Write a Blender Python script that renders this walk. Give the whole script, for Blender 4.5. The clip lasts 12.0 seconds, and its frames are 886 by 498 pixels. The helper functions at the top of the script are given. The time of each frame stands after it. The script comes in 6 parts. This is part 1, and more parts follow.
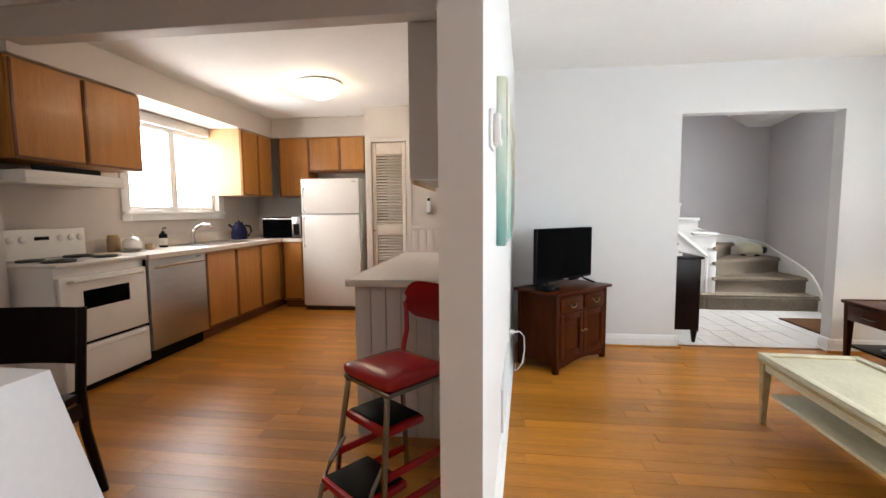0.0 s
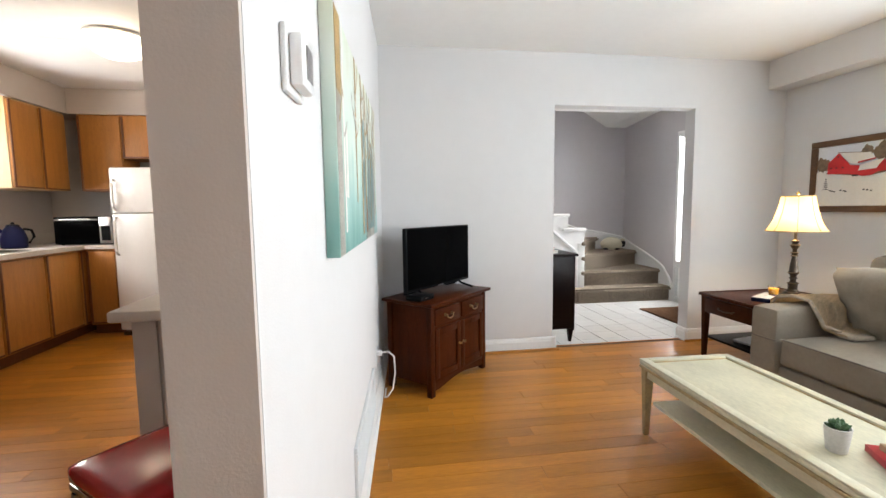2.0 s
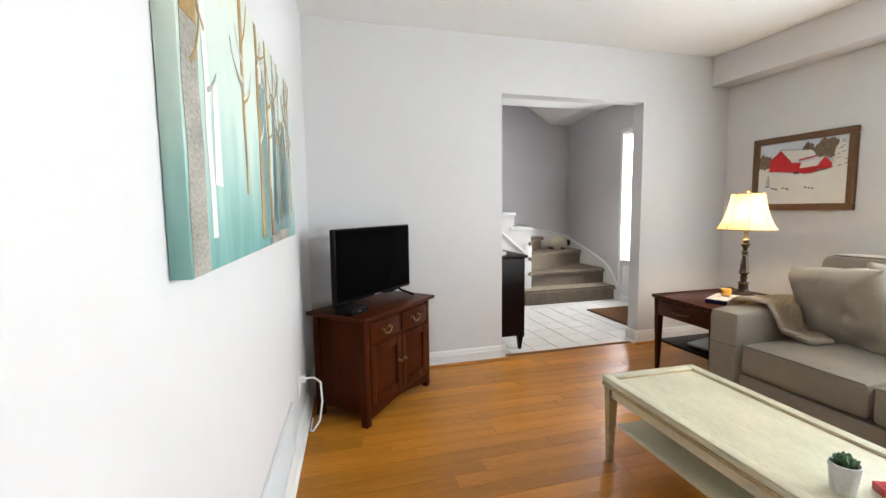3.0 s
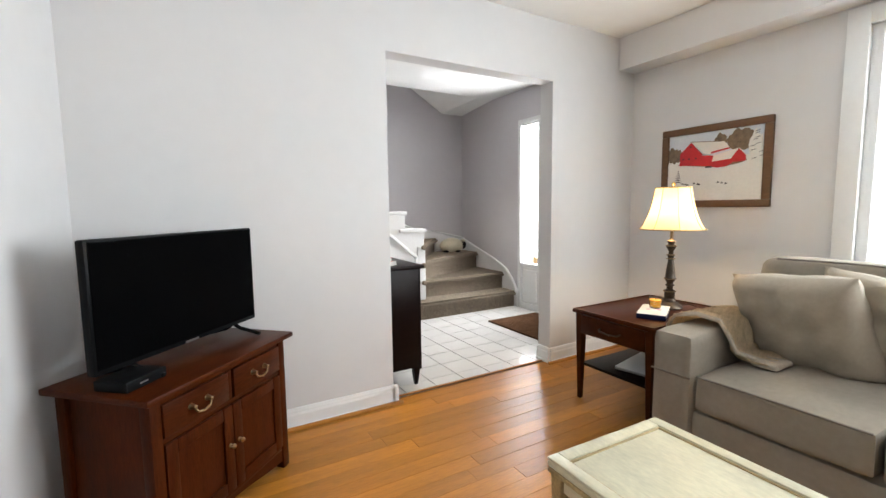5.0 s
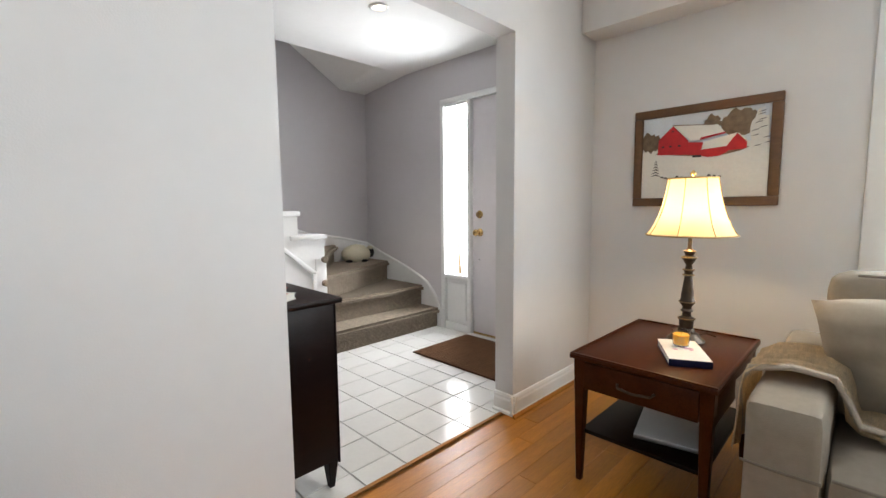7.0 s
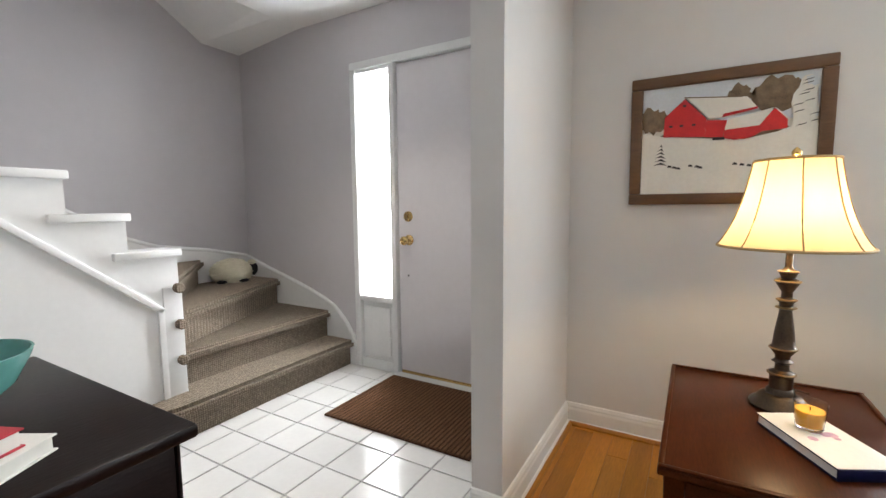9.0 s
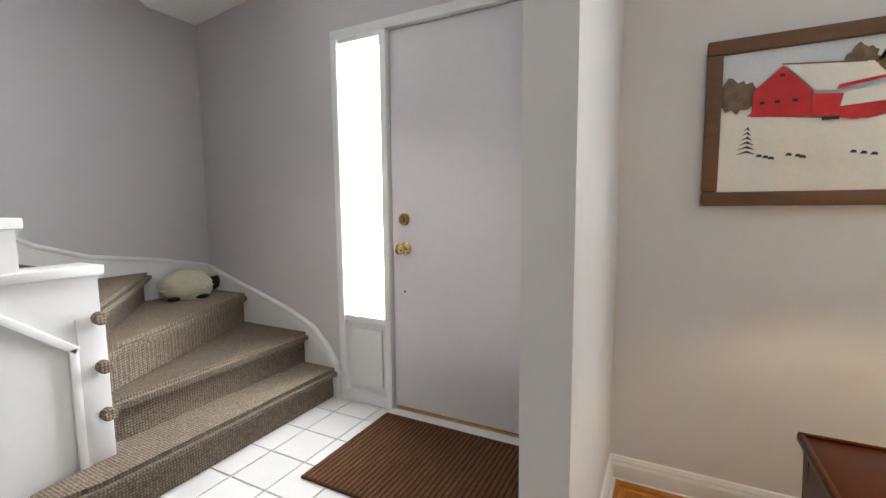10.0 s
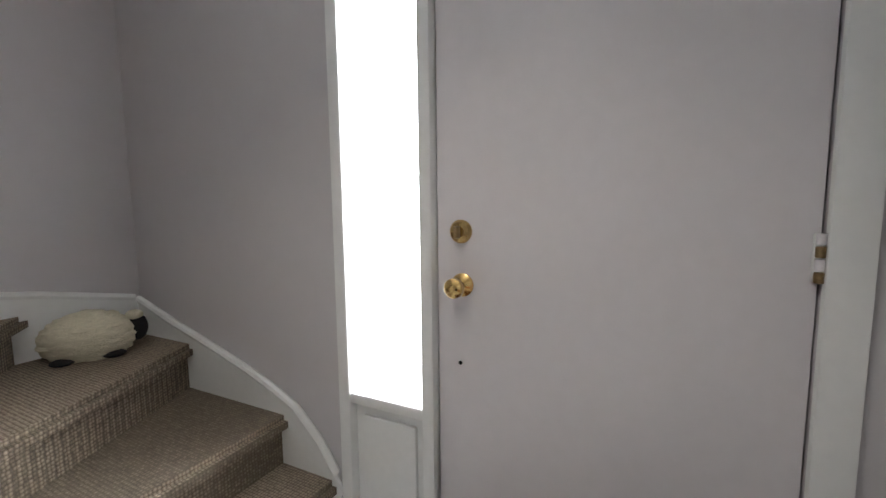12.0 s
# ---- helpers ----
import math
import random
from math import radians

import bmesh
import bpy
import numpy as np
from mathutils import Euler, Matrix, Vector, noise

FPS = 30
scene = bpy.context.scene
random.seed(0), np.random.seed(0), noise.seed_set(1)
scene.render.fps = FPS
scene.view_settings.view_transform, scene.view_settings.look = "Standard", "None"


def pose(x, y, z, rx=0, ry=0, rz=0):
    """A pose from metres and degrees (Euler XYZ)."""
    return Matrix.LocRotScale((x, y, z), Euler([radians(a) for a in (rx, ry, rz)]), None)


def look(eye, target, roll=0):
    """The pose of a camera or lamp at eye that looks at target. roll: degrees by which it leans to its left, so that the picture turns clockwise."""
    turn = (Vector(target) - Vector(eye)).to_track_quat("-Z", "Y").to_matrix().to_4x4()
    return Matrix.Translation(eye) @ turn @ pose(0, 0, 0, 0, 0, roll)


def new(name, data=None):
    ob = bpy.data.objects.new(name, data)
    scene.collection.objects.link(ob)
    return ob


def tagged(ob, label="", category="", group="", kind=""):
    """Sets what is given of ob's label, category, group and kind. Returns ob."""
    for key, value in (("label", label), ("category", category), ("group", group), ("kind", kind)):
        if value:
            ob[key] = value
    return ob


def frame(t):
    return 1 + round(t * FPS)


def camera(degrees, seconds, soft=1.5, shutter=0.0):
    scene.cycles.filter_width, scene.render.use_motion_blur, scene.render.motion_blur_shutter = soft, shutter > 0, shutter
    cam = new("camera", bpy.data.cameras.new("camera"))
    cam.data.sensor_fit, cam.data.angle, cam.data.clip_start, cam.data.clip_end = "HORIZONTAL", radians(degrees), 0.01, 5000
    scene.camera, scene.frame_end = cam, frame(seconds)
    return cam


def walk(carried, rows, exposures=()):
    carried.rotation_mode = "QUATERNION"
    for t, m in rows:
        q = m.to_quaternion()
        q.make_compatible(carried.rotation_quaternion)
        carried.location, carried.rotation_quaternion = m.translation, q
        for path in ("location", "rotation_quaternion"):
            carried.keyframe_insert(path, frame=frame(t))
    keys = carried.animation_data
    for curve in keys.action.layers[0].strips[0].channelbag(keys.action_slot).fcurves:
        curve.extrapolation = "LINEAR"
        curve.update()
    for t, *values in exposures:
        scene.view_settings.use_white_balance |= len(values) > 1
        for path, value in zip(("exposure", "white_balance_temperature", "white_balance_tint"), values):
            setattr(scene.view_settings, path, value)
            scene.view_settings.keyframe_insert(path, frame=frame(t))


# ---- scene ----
cam = camera(91.3, 12.0)
PATH = [
    (0, (0.069, 0.089, 1.198), (-0.173, 2.067, 1.029), -0.4),
    (0.5, (0.102, 0.192, 1.203), (-0.008, 2.181, 1.028), -0.5),
    (1, (0.144, 0.309, 1.2), (0.166, 2.301, 1.022), -0.6),
    (1.5, (0.177, 0.449, 1.193), (0.333, 2.435, 1.011), -0.6),
    (2, (0.207, 0.635, 1.189), (0.495, 2.606, 1.005), -0.7),
    (2.5, (0.25, 0.807, 1.179), (0.664, 2.755, 0.992), -0.7),
    (3, (0.309, 0.994, 1.178), (0.846, 2.911, 0.988), -0.7),
    (5, (0.644, 1.747, 1.153), (1.646, 3.467, 0.959), -0.7),
    (5.5, (0.731, 2.0, 1.147), (1.844, 3.65, 0.951), -0.7),
    (6, (0.83, 2.241, 1.146), (2.046, 3.816, 0.952), -0.7),
    (6.5, (0.914, 2.482, 1.132), (2.235, 3.972, 0.938), -0.7),
    (7, (1.006, 2.7, 1.138), (2.416, 4.105, 0.942), -0.5),
    (9, (1.539, 3.495, 1.127), (3.261, 4.493, 0.933), -0.5),
    (9.5, (1.722, 3.674, 1.132), (3.476, 4.612, 0.93), -0.6),
    (10, (1.922, 3.863, 1.138), (3.688, 4.781, 0.938), -0.5),
    (10.5, (2.12, 4.05, 1.125), (3.893, 4.956, 0.936), -0.6),
    (11, (2.344, 4.238, 1.134), (4.116, 5.141, 0.93), -0.6),
    (11.5, (2.526, 4.418, 1.153), (4.298, 5.319, 0.933), -0.7),
    (12, (2.746, 4.59, 1.151), (4.517, 5.493, 0.934), -0.6),
]
walk(cam, [(t, look(eye, target, roll)) for t, eye, target, roll in PATH],
     exposures=[(0, 0.13), (2, 0.1), (3, 0.06), (5, 0.17), (6, 0.12), (7, -0.04), (9, -0.05), (11, -0.02), (11.5, -0.08), (12, -0.46)])

# ---- world, sun, window light ----
world = bpy.data.worlds.new("sky_world")
scene.world = world
world.use_nodes = True
wn = world.node_tree.nodes
sky = wn.new("ShaderNodeTexSky")
sky.sky_type, sky.sun_disc = "NISHITA", False
sky.sun_elevation, sky.sun_rotation = radians(28), radians(60)
world.node_tree.links.new(sky.outputs[0], wn["Background"].inputs[0])
wn["Background"].inputs[1].default_value = 0.12
sun = new("sun", bpy.data.lights.new("sun", "SUN"))
sun.data.energy, sun.data.angle, sun.data.color = 0.8, radians(12), (1.0, 0.96, 0.9)
sun.matrix_world = look((8, -5, 6), (0, 0, 0))


def window_light(eye, target, w, h, power, color=(0.9, 0.96, 1.0)):
    la = new("window_light", bpy.data.lights.new("window_light", "AREA"))
    la.data.shape, la.data.size, la.data.size_y = "RECTANGLE", w, h
    la.data.energy, la.data.color = power, color
    la.matrix_world = look(eye, target)
    la.visible_camera = True
    return la


window_light((3.745, 1.08, 1.42), (0, 1.03, 1.2), 2.95, 1.2, 102, (0.80, 0.915, 1.0))
window_light((-3.36, 4.30, 1.65), (0, 4.30, 1.1), 1.2, 0.82, 30, (1.0, 0.98, 0.96))
window_light((3.99, 5.375, 1.28), (0, 5.375, 0.9), 0.24, 1.45, 34, (0.92, 0.96, 1.0))


def bulb(x, y, z, power, color, size=0.04):
    la = new("lamp_bulb", bpy.data.lights.new("lamp_bulb", "POINT"))
    la.data.energy, la.data.color, la.data.shadow_soft_size = power, color, size
    la.location = (x, y, z)
    return la


bulb(-1.58, 4.10, 2.30, 7, (1.0, 0.78, 0.52), 0.05)
bulb(3.075, 3.258, 1.10, 9.0, (1.0, 0.72, 0.40), 0.03)
spot = new("downlight_bulb", bpy.data.lights.new("downlight_bulb", "SPOT"))
spot.data.energy, spot.data.spot_size, spot.data.spot_blend, spot.data.color = 32, radians(110), 0.6, (1.0, 0.93, 0.84)
spot.matrix_world = look((2.80, 5.05, 2.40), (2.80, 5.05, 0))


# ---- materials ----
def mat(name, col, rough=0.5, var=0.08, scale=6.0, bump=0.0, bscale=80.0, metal=0.0, stretch=(1, 1, 1), random_amount=0.0, coat=0.0, spec=0.5):
    m = bpy.data.materials.new(name)
    m.use_nodes = True
    n, l = m.node_tree.nodes, m.node_tree.links
    b = n["Principled BSDF"]
    b.inputs["Roughness"].default_value, b.inputs["Metallic"].default_value = rough, metal
    b.inputs["Coat Weight"].default_value = coat
    b.inputs["Coat Roughness"].default_value = 0.15
    b.inputs["Specular IOR Level"].default_value = spec
    tc, mp = n.new("ShaderNodeTexCoord"), n.new("ShaderNodeMapping")
    mp.inputs["Scale"].default_value = stretch
    l.new(tc.outputs["Object"], mp.inputs[0])
    n1, n2 = n.new("ShaderNodeTexNoise"), n.new("ShaderNodeTexNoise")
    n1.inputs["Scale"].default_value, n1.inputs["Detail"].default_value = scale, 6
    n2.inputs["Scale"].default_value, n2.inputs["Detail"].default_value = scale * 9, 4
    l.new(mp.outputs[0], n1.inputs["Vector"])
    l.new(mp.outputs[0], n2.inputs["Vector"])
    add = n.new("ShaderNodeMath")
    add.operation = "ADD"
    l.new(n1.outputs[0], add.inputs[0])
    l.new(n2.outputs[0], add.inputs[1])
    mr = n.new("ShaderNodeMapRange")
    mr.inputs[1].default_value, mr.inputs[2].default_value = 0.6, 1.4
    mr.inputs[3].default_value, mr.inputs[4].default_value = 1 - var, 1 + var
    l.new(add.outputs[0], mr.inputs[0])
    val = mr.outputs[0]
    if random_amount:
        oi, r2, mu = n.new("ShaderNodeObjectInfo"), n.new("ShaderNodeMapRange"), n.new("ShaderNodeMath")
        r2.inputs[3].default_value, r2.inputs[4].default_value = 1 - random_amount, 1 + random_amount
        l.new(oi.outputs["Random"], r2.inputs[0])
        mu.operation = "MULTIPLY"
        l.new(val, mu.inputs[0])
        l.new(r2.outputs[0], mu.inputs[1])
        val = mu.outputs[0]
    hs = n.new("ShaderNodeHueSaturation")
    hs.inputs["Color"].default_value = (*col, 1)
    l.new(val, hs.inputs["Value"])
    l.new(hs.outputs[0], b.inputs["Base Color"])
    if bump:
        n3, bp = n.new("ShaderNodeTexNoise"), n.new("ShaderNodeBump")
        n3.inputs["Scale"].default_value = bscale
        l.new(mp.outputs[0], n3.inputs["Vector"])
        bp.inputs["Strength"].default_value, bp.inputs["Distance"].default_value = bump, 0.004
        l.new(n3.outputs[0], bp.inputs["Height"])
        l.new(bp.outputs[0], b.inputs["Normal"])
    return m


def glow(name, col, strength):
    m = bpy.data.materials.new(name)
    m.use_nodes = True
    b = m.node_tree.nodes["Principled BSDF"]
    b.inputs["Base Color"].default_value = (*col, 1)
    b.inputs["Emission Color"].default_value = (*col, 1)
    b.inputs["Emission Strength"].default_value = strength
    return m


def glass(name, rough=0.0, tint=(1, 1, 1)):
    m = bpy.data.materials.new(name)
    m.use_nodes = True
    b = m.node_tree.nodes["Principled BSDF"]
    b.inputs["Base Color"].default_value = (*tint, 1)
    b.inputs["Transmission Weight"].default_value, b.inputs["Roughness"].default_value, b.inputs["IOR"].default_value = 1, rough, 1.45
    return m


WALL = mat("grey_wall_paint", (0.67, 0.66, 0.655), 0.6, 0.02, 1.5, 0.12, 220)
FOYER = mat("foyer_grey_paint", (0.585, 0.556, 0.572), 0.6, 0.02, 1.5, 0.12, 220)
BEIGE = mat("kitchen_beige_paint", (0.56, 0.505, 0.46), 0.6, 0.02, 1.5, 0.12, 220)
CEIL = mat("ceiling_paint", (0.87, 0.865, 0.845), 0.8, 0.02, 2, 0.3, 160)
WHITE = mat("white_trim_paint", (0.80, 0.80, 0.79), 0.35, 0.03, 4, 0.05, 60)
DOORW = mat("white_door_paint", (0.735, 0.70, 0.72), 0.4, 0.03, 2.5, 0.06, 60)
FLOORW = mat("honey_oak_floor", (0.43, 0.166, 0.018), 0.34, 0.26, 2.2, 0.08, 40, stretch=(1, 9, 9), random_amount=0.22, spec=0.42)
FLOORD = mat("floor_gap", (0.34, 0.135, 0.022), 0.7)
TILE = mat("white_glazed_tile", (0.74, 0.725, 0.70), 0.12, 0.04, 5, 0.06, 12, random_amount=0.03)
GROUT = mat("grey_grout", (0.36, 0.35, 0.34), 0.9, 0.15, 20)
OAK = mat("oak_cabinet", (0.44, 0.185, 0.038), 0.42, 0.2, 2.5, 0.1, 60, stretch=(9, 9, 1))
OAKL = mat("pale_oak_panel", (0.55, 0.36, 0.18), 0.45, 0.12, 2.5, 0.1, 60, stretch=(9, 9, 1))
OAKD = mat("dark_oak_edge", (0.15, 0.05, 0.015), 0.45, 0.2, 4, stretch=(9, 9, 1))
LOUVRE = mat("cream_louvre_paint", (0.62, 0.54, 0.46), 0.45, 0.03, 4, 0.05, 60)
APPL = mat("white_enamel", (0.78, 0.76, 0.73), 0.22, 0.02, 3)
STEEL = mat("brushed_steel", (0.42, 0.41, 0.40), 0.33, 0.08, 3, 0.05, 90, metal=1.0, stretch=(1, 1, 12))
CHROME = mat("chrome", (0.75, 0.75, 0.75), 0.1, 0.03, 6, metal=1.0)
STOOLM = mat("dull_chrome", (0.30, 0.27, 0.24), 0.25, 0.2, 10, metal=1.0)
BLACK = mat("black_plastic", (0.006, 0.006, 0.0065), 0.4, 0.1, 8, spec=0.06)
SCREEN = mat("black_screen", (0.002, 0.002, 0.0022), 0.16, 0.05, 3, spec=0.02)
COUNTER = mat("beige_laminate", (0.62, 0.56, 0.50), 0.35, 0.06, 40)
CHERRY = mat("cherry_wood", (0.050, 0.0105, 0.0024), 0.32, 0.5, 3, 0.08, 50, stretch=(1, 7, 7), spec=0.07)
CHERRYV = mat("cherry_wood_upright", (0.050, 0.0105, 0.0024), 0.36, 0.5, 3, 0.08, 50, stretch=(7, 7, 1), spec=0.06)
MAHOG = mat("mahogany", (0.052, 0.0125, 0.0035), 0.3, 0.45, 3, 0.06, 50, stretch=(1, 7, 7), spec=0.09)
ESPRESSO = mat("espresso_wood", (0.008, 0.0035, 0.0028), 0.36, 0.3, 4, 0.1, 40, stretch=(1, 8, 8), spec=0.1)
CREAM = mat("distressed_cream_paint", (0.62, 0.575, 0.42), 0.35, 0.17, 4, 0.15, 30, stretch=(3, 1, 3))
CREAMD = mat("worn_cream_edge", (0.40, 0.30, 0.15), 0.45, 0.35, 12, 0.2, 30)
SOFA = mat("taupe_upholstery", (0.295, 0.255, 0.208), 0.9, 0.10, 5, 0.6, 420, spec=0.2)
PILLOW = mat("pillow_fabric", (0.37, 0.315, 0.25), 0.9, 0.08, 6, 0.6, 380, spec=0.2)
PIPING = mat("sofa_piping", (0.19, 0.16, 0.13), 0.9, 0.1, 20)
CARPET = mat("taupe_carpet", (0.34, 0.275, 0.21), 0.95, 0.22, 30, 1.0, 130, spec=0.1)
def weave(m, scale, depth, dark):
    """A looped weave: rows of small loops in relief, with shade painted into the colour between them."""
    n, l = m.node_tree.nodes, m.node_tree.links
    b, tc = n["Principled BSDF"], n.new("ShaderNodeTexCoord")
    v, bp, mx = n.new("ShaderNodeTexVoronoi"), n.new("ShaderNodeBump"), n.new("ShaderNodeMix")
    v.inputs["Scale"].default_value, v.inputs["Randomness"].default_value = scale, 0.25
    l.new(tc.outputs["Object"], v.inputs["Vector"])
    bp.invert = True
    bp.inputs["Strength"].default_value, bp.inputs["Distance"].default_value = 1.0, depth
    l.new(v.outputs["Distance"], bp.inputs["Height"])
    l.new(bp.outputs[0], b.inputs["Normal"])
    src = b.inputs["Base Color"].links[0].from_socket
    # crevice shade: base colour multiplied down by dark in the gaps between loops
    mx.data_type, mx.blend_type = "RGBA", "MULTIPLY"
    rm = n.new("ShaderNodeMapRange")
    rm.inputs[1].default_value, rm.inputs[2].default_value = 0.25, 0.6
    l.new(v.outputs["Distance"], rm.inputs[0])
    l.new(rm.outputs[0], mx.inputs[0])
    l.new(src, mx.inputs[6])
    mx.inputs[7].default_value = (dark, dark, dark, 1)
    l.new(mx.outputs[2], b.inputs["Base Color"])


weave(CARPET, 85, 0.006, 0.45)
MATM = mat("brown_doormat", (0.085, 0.042, 0.022), 0.95, 0.5, 10, 1.0, 160, stretch=(1, 12, 1), spec=0.1)
RIBM = mat("brown_rib", (0.17, 0.085, 0.045), 0.95, 0.45, 12, 1.0, 160, stretch=(1, 6, 1), spec=0.1)
BRASS = mat("brass", (0.62, 0.43, 0.18), 0.2, 0.1, 12, metal=1.0)
OLDBRASS = mat("antique_brass", (0.30, 0.21, 0.11), 0.35, 0.3, 12, metal=1.0)
BRONZE = mat("dark_bronze", (0.07, 0.05, 0.035), 0.34, 0.4, 20, metal=0.7)
FRAMEW = mat("walnut_frame", (0.12, 0.055, 0.02), 0.4, 0.3, 5, 0.15, 60, stretch=(1, 3, 9))
RED = mat("red_vinyl", (0.34, 0.010, 0.012), 0.22, 0.08, 6, 0.05, 60)
BARNRED = mat("painted_barn_red", (0.50, 0.015, 0.02), 0.6, 0.2, 30, 0.2, 80)
SNOW = mat("painted_snow", (0.74, 0.73, 0.68), 0.6, 0.06, 8, 0.2, 80)
PSKY = mat("painted_sky", (0.62, 0.68, 0.74), 0.6, 0.08, 10, 0.2, 80)
PTREE = mat("painted_trees", (0.17, 0.12, 0.075), 0.7, 0.5, 40, 0.3, 80)
PDARK = mat("painted_dark", (0.03, 0.028, 0.03), 0.7, 0.3, 30)
PWHITE = mat("paper_white", (0.74, 0.71, 0.65), 0.6, 0.05, 10)
TEALB = mat("teal_ceramic", (0.12, 0.34, 0.31), 0.2, 0.08, 8)
REDB = mat("red_cover", (0.42, 0.02, 0.03), 0.4, 0.08, 8)
TURQ = mat("turquoise_cover", (0.10, 0.50, 0.52), 0.4, 0.08, 8)
NAVY = mat("navy_cover", (0.008, 0.010, 0.045), 0.4, 0.08, 8, spec=0.15)
TAN = mat("tan_cover", (0.42, 0.28, 0.16), 0.5, 0.1, 8)
PINK = mat("faded_pink_print", (0.55, 0.32, 0.38), 0.6, 0.4, 60)
STONE = mat("whitewashed_pot", (0.62, 0.60, 0.58), 0.7, 0.15, 12, 0.3, 40)
GREEN = mat("succulent_green", (0.05, 0.12, 0.04), 0.5, 0.3, 30)
SOIL = mat("soil", (0.03, 0.02, 0.015), 0.95, 0.4, 60)
ORANGE = mat("orange_wax", (0.95, 0.45, 0.03), 0.4, 0.05, 10)
WOOL = mat("cream_knit", (0.62, 0.57, 0.44), 0.95, 0.15, 40, 1.0, 120, stretch=(1, 1, 3), spec=0.1)
BLACKF = mat("black_fabric", (0.012, 0.011, 0.012), 0.95, 0.2, 20, 0.5, 200)
THROW = mat("beige_plaid_throw", (0.68, 0.54, 0.36), 0.95, 0.3, 12, 0.9, 260, stretch=(1, 6, 1), spec=0.1)
FRINGE = mat("throw_fringe", (0.50, 0.43, 0.35), 0.95, 0.2, 40, 0.9, 260)
CLOTH = mat("white_tablecloth", (0.78, 0.78, 0.80), 0.8, 0.03, 5, 0.2, 300)
VENTM = mat("vent_enamel", (0.70, 0.71, 0.71), 0.4, 0.03, 6)
HOB = mat("black_coil", (0.02, 0.02, 0.02), 0.5, 0.2, 20)
PHOTO = [mat("photo_blue", (0.10, 0.14, 0.20), 0.3, 0.6, 30), mat("photo_green", (0.07, 0.11, 0.05), 0.3, 0.6, 30), mat("photo_grey", (0.22, 0.23, 0.24), 0.3, 0.6, 30)]
CLEAR = glass("clear_glass")
PANE = glass("window_glass")
GLOWSKY = glow("overcast_glow", (0.97, 0.99, 1.0), 6.0)
OPAL = glow("opal_glass", (1.0, 0.86, 0.64), 6.0)
SHADEM = bpy.data.materials.new("cream_lampshade")
SHADEM.use_nodes = True
_n, _l = SHADEM.node_tree.nodes, SHADEM.node_tree.links
_n["Principled BSDF"].inputs["Base Color"].default_value = (0.86, 0.74, 0.50, 1)
_n["Principled BSDF"].inputs["Roughness"].default_value = 0.85
_t, _x = _n.new("ShaderNodeBsdfTranslucent"), _n.new("ShaderNodeMixShader")
_t.inputs[0].default_value = (0.98, 0.87, 0.64, 1)
_x.inputs[0].default_value = 0.36
_l.new(_n["Principled BSDF"].outputs[0], _x.inputs[1])
_l.new(_t.outputs[0], _x.inputs[2])
_l.new(_x.outputs[0], _n["Material Output"].inputs[0])
SHADERIB = mat("shade_seam", (0.45, 0.34, 0.17), 0.8)


# ---- mesh helpers ----
def add_box(bm, x0, y0, z0, x1, y1, z1, bevel=0.0, seg=2):
    r = bmesh.ops.create_cube(bm, size=1)
    c = Vector(((x0 + x1) / 2, (y0 + y1) / 2, (z0 + z1) / 2))
    for v in r["verts"]:
        v.co = Vector((v.co.x * (x1 - x0), v.co.y * (y1 - y0), v.co.z * (z1 - z0))) + c
    if bevel:
        es = list({e for v in r["verts"] for e in v.link_edges})
        bmesh.ops.bevel(bm, geom=es, offset=bevel, segments=seg, affect="EDGES", profile=0.5)
    return bm


def box(x0, y0, z0, x1, y1, z1, bevel=0.0, seg=2):
    return add_box(bmesh.new(), x0, y0, z0, x1, y1, z1, bevel, seg)


def lathe(profile, n=32, cx=0, cy=0):
    """A turned body from (radius, height) pairs."""
    bm = bmesh.new()
    rings = []
    for r, z in profile:
        rings.append([bm.verts.new((cx + r * math.cos(2 * math.pi * i / n), cy + r * math.sin(2 * math.pi * i / n), z)) for i in range(n)])
    for a, b in zip(rings, rings[1:]):
        for i in range(n):
            bm.faces.new((a[i], a[(i + 1) % n], b[(i + 1) % n], b[i]))
    bm.faces.new(rings[0][::-1])
    bm.faces.new(rings[-1])
    return bm


def prism(points, z0, z1, bevel=0.0):
    """A plan polygon (counter-clockwise) raised from z0 to z1; bevel rounds its upper edges."""
    bm = bmesh.new()
    lo = [bm.verts.new((x, y, z0)) for x, y in points]
    hi = [bm.verts.new((x, y, z1)) for x, y in points]
    bm.faces.new(lo[::-1])
    top = bm.faces.new(hi)
    n = len(points)
    for i in range(n):
        bm.faces.new((lo[i], lo[(i + 1) % n], hi[(i + 1) % n], hi[i]))
    if bevel:
        bmesh.ops.bevel(bm, geom=list(top.edges), offset=bevel, segments=4, affect="EDGES")
    return bm


def tube(points, r, n=10):
    """A round bar along points."""
    bm = bmesh.new()
    pts = [Vector(p) for p in points]
    rings = []
    for i, p in enumerate(pts):
        d = (pts[min(i + 1, len(pts) - 1)] - pts[max(i - 1, 0)]).normalized()
        u = d.cross(Vector((0, 0, 1)) if abs(d.z) < 0.9 else Vector((1, 0, 0))).normalized()
        w = d.cross(u)
        rings.append([bm.verts.new(p + r * (math.cos(2 * math.pi * k / n) * u + math.sin(2 * math.pi * k / n) * w)) for k in range(n)])
    for a, b in zip(rings, rings[1:]):
        for k in range(n):
            bm.faces.new((a[k], a[(k + 1) % n], b[(k + 1) % n], b[k]))
    bm.faces.new(rings[0][::-1])
    bm.faces.new(rings[-1])
    bmesh.ops.recalc_face_normals(bm, faces=bm.faces)
    return bm


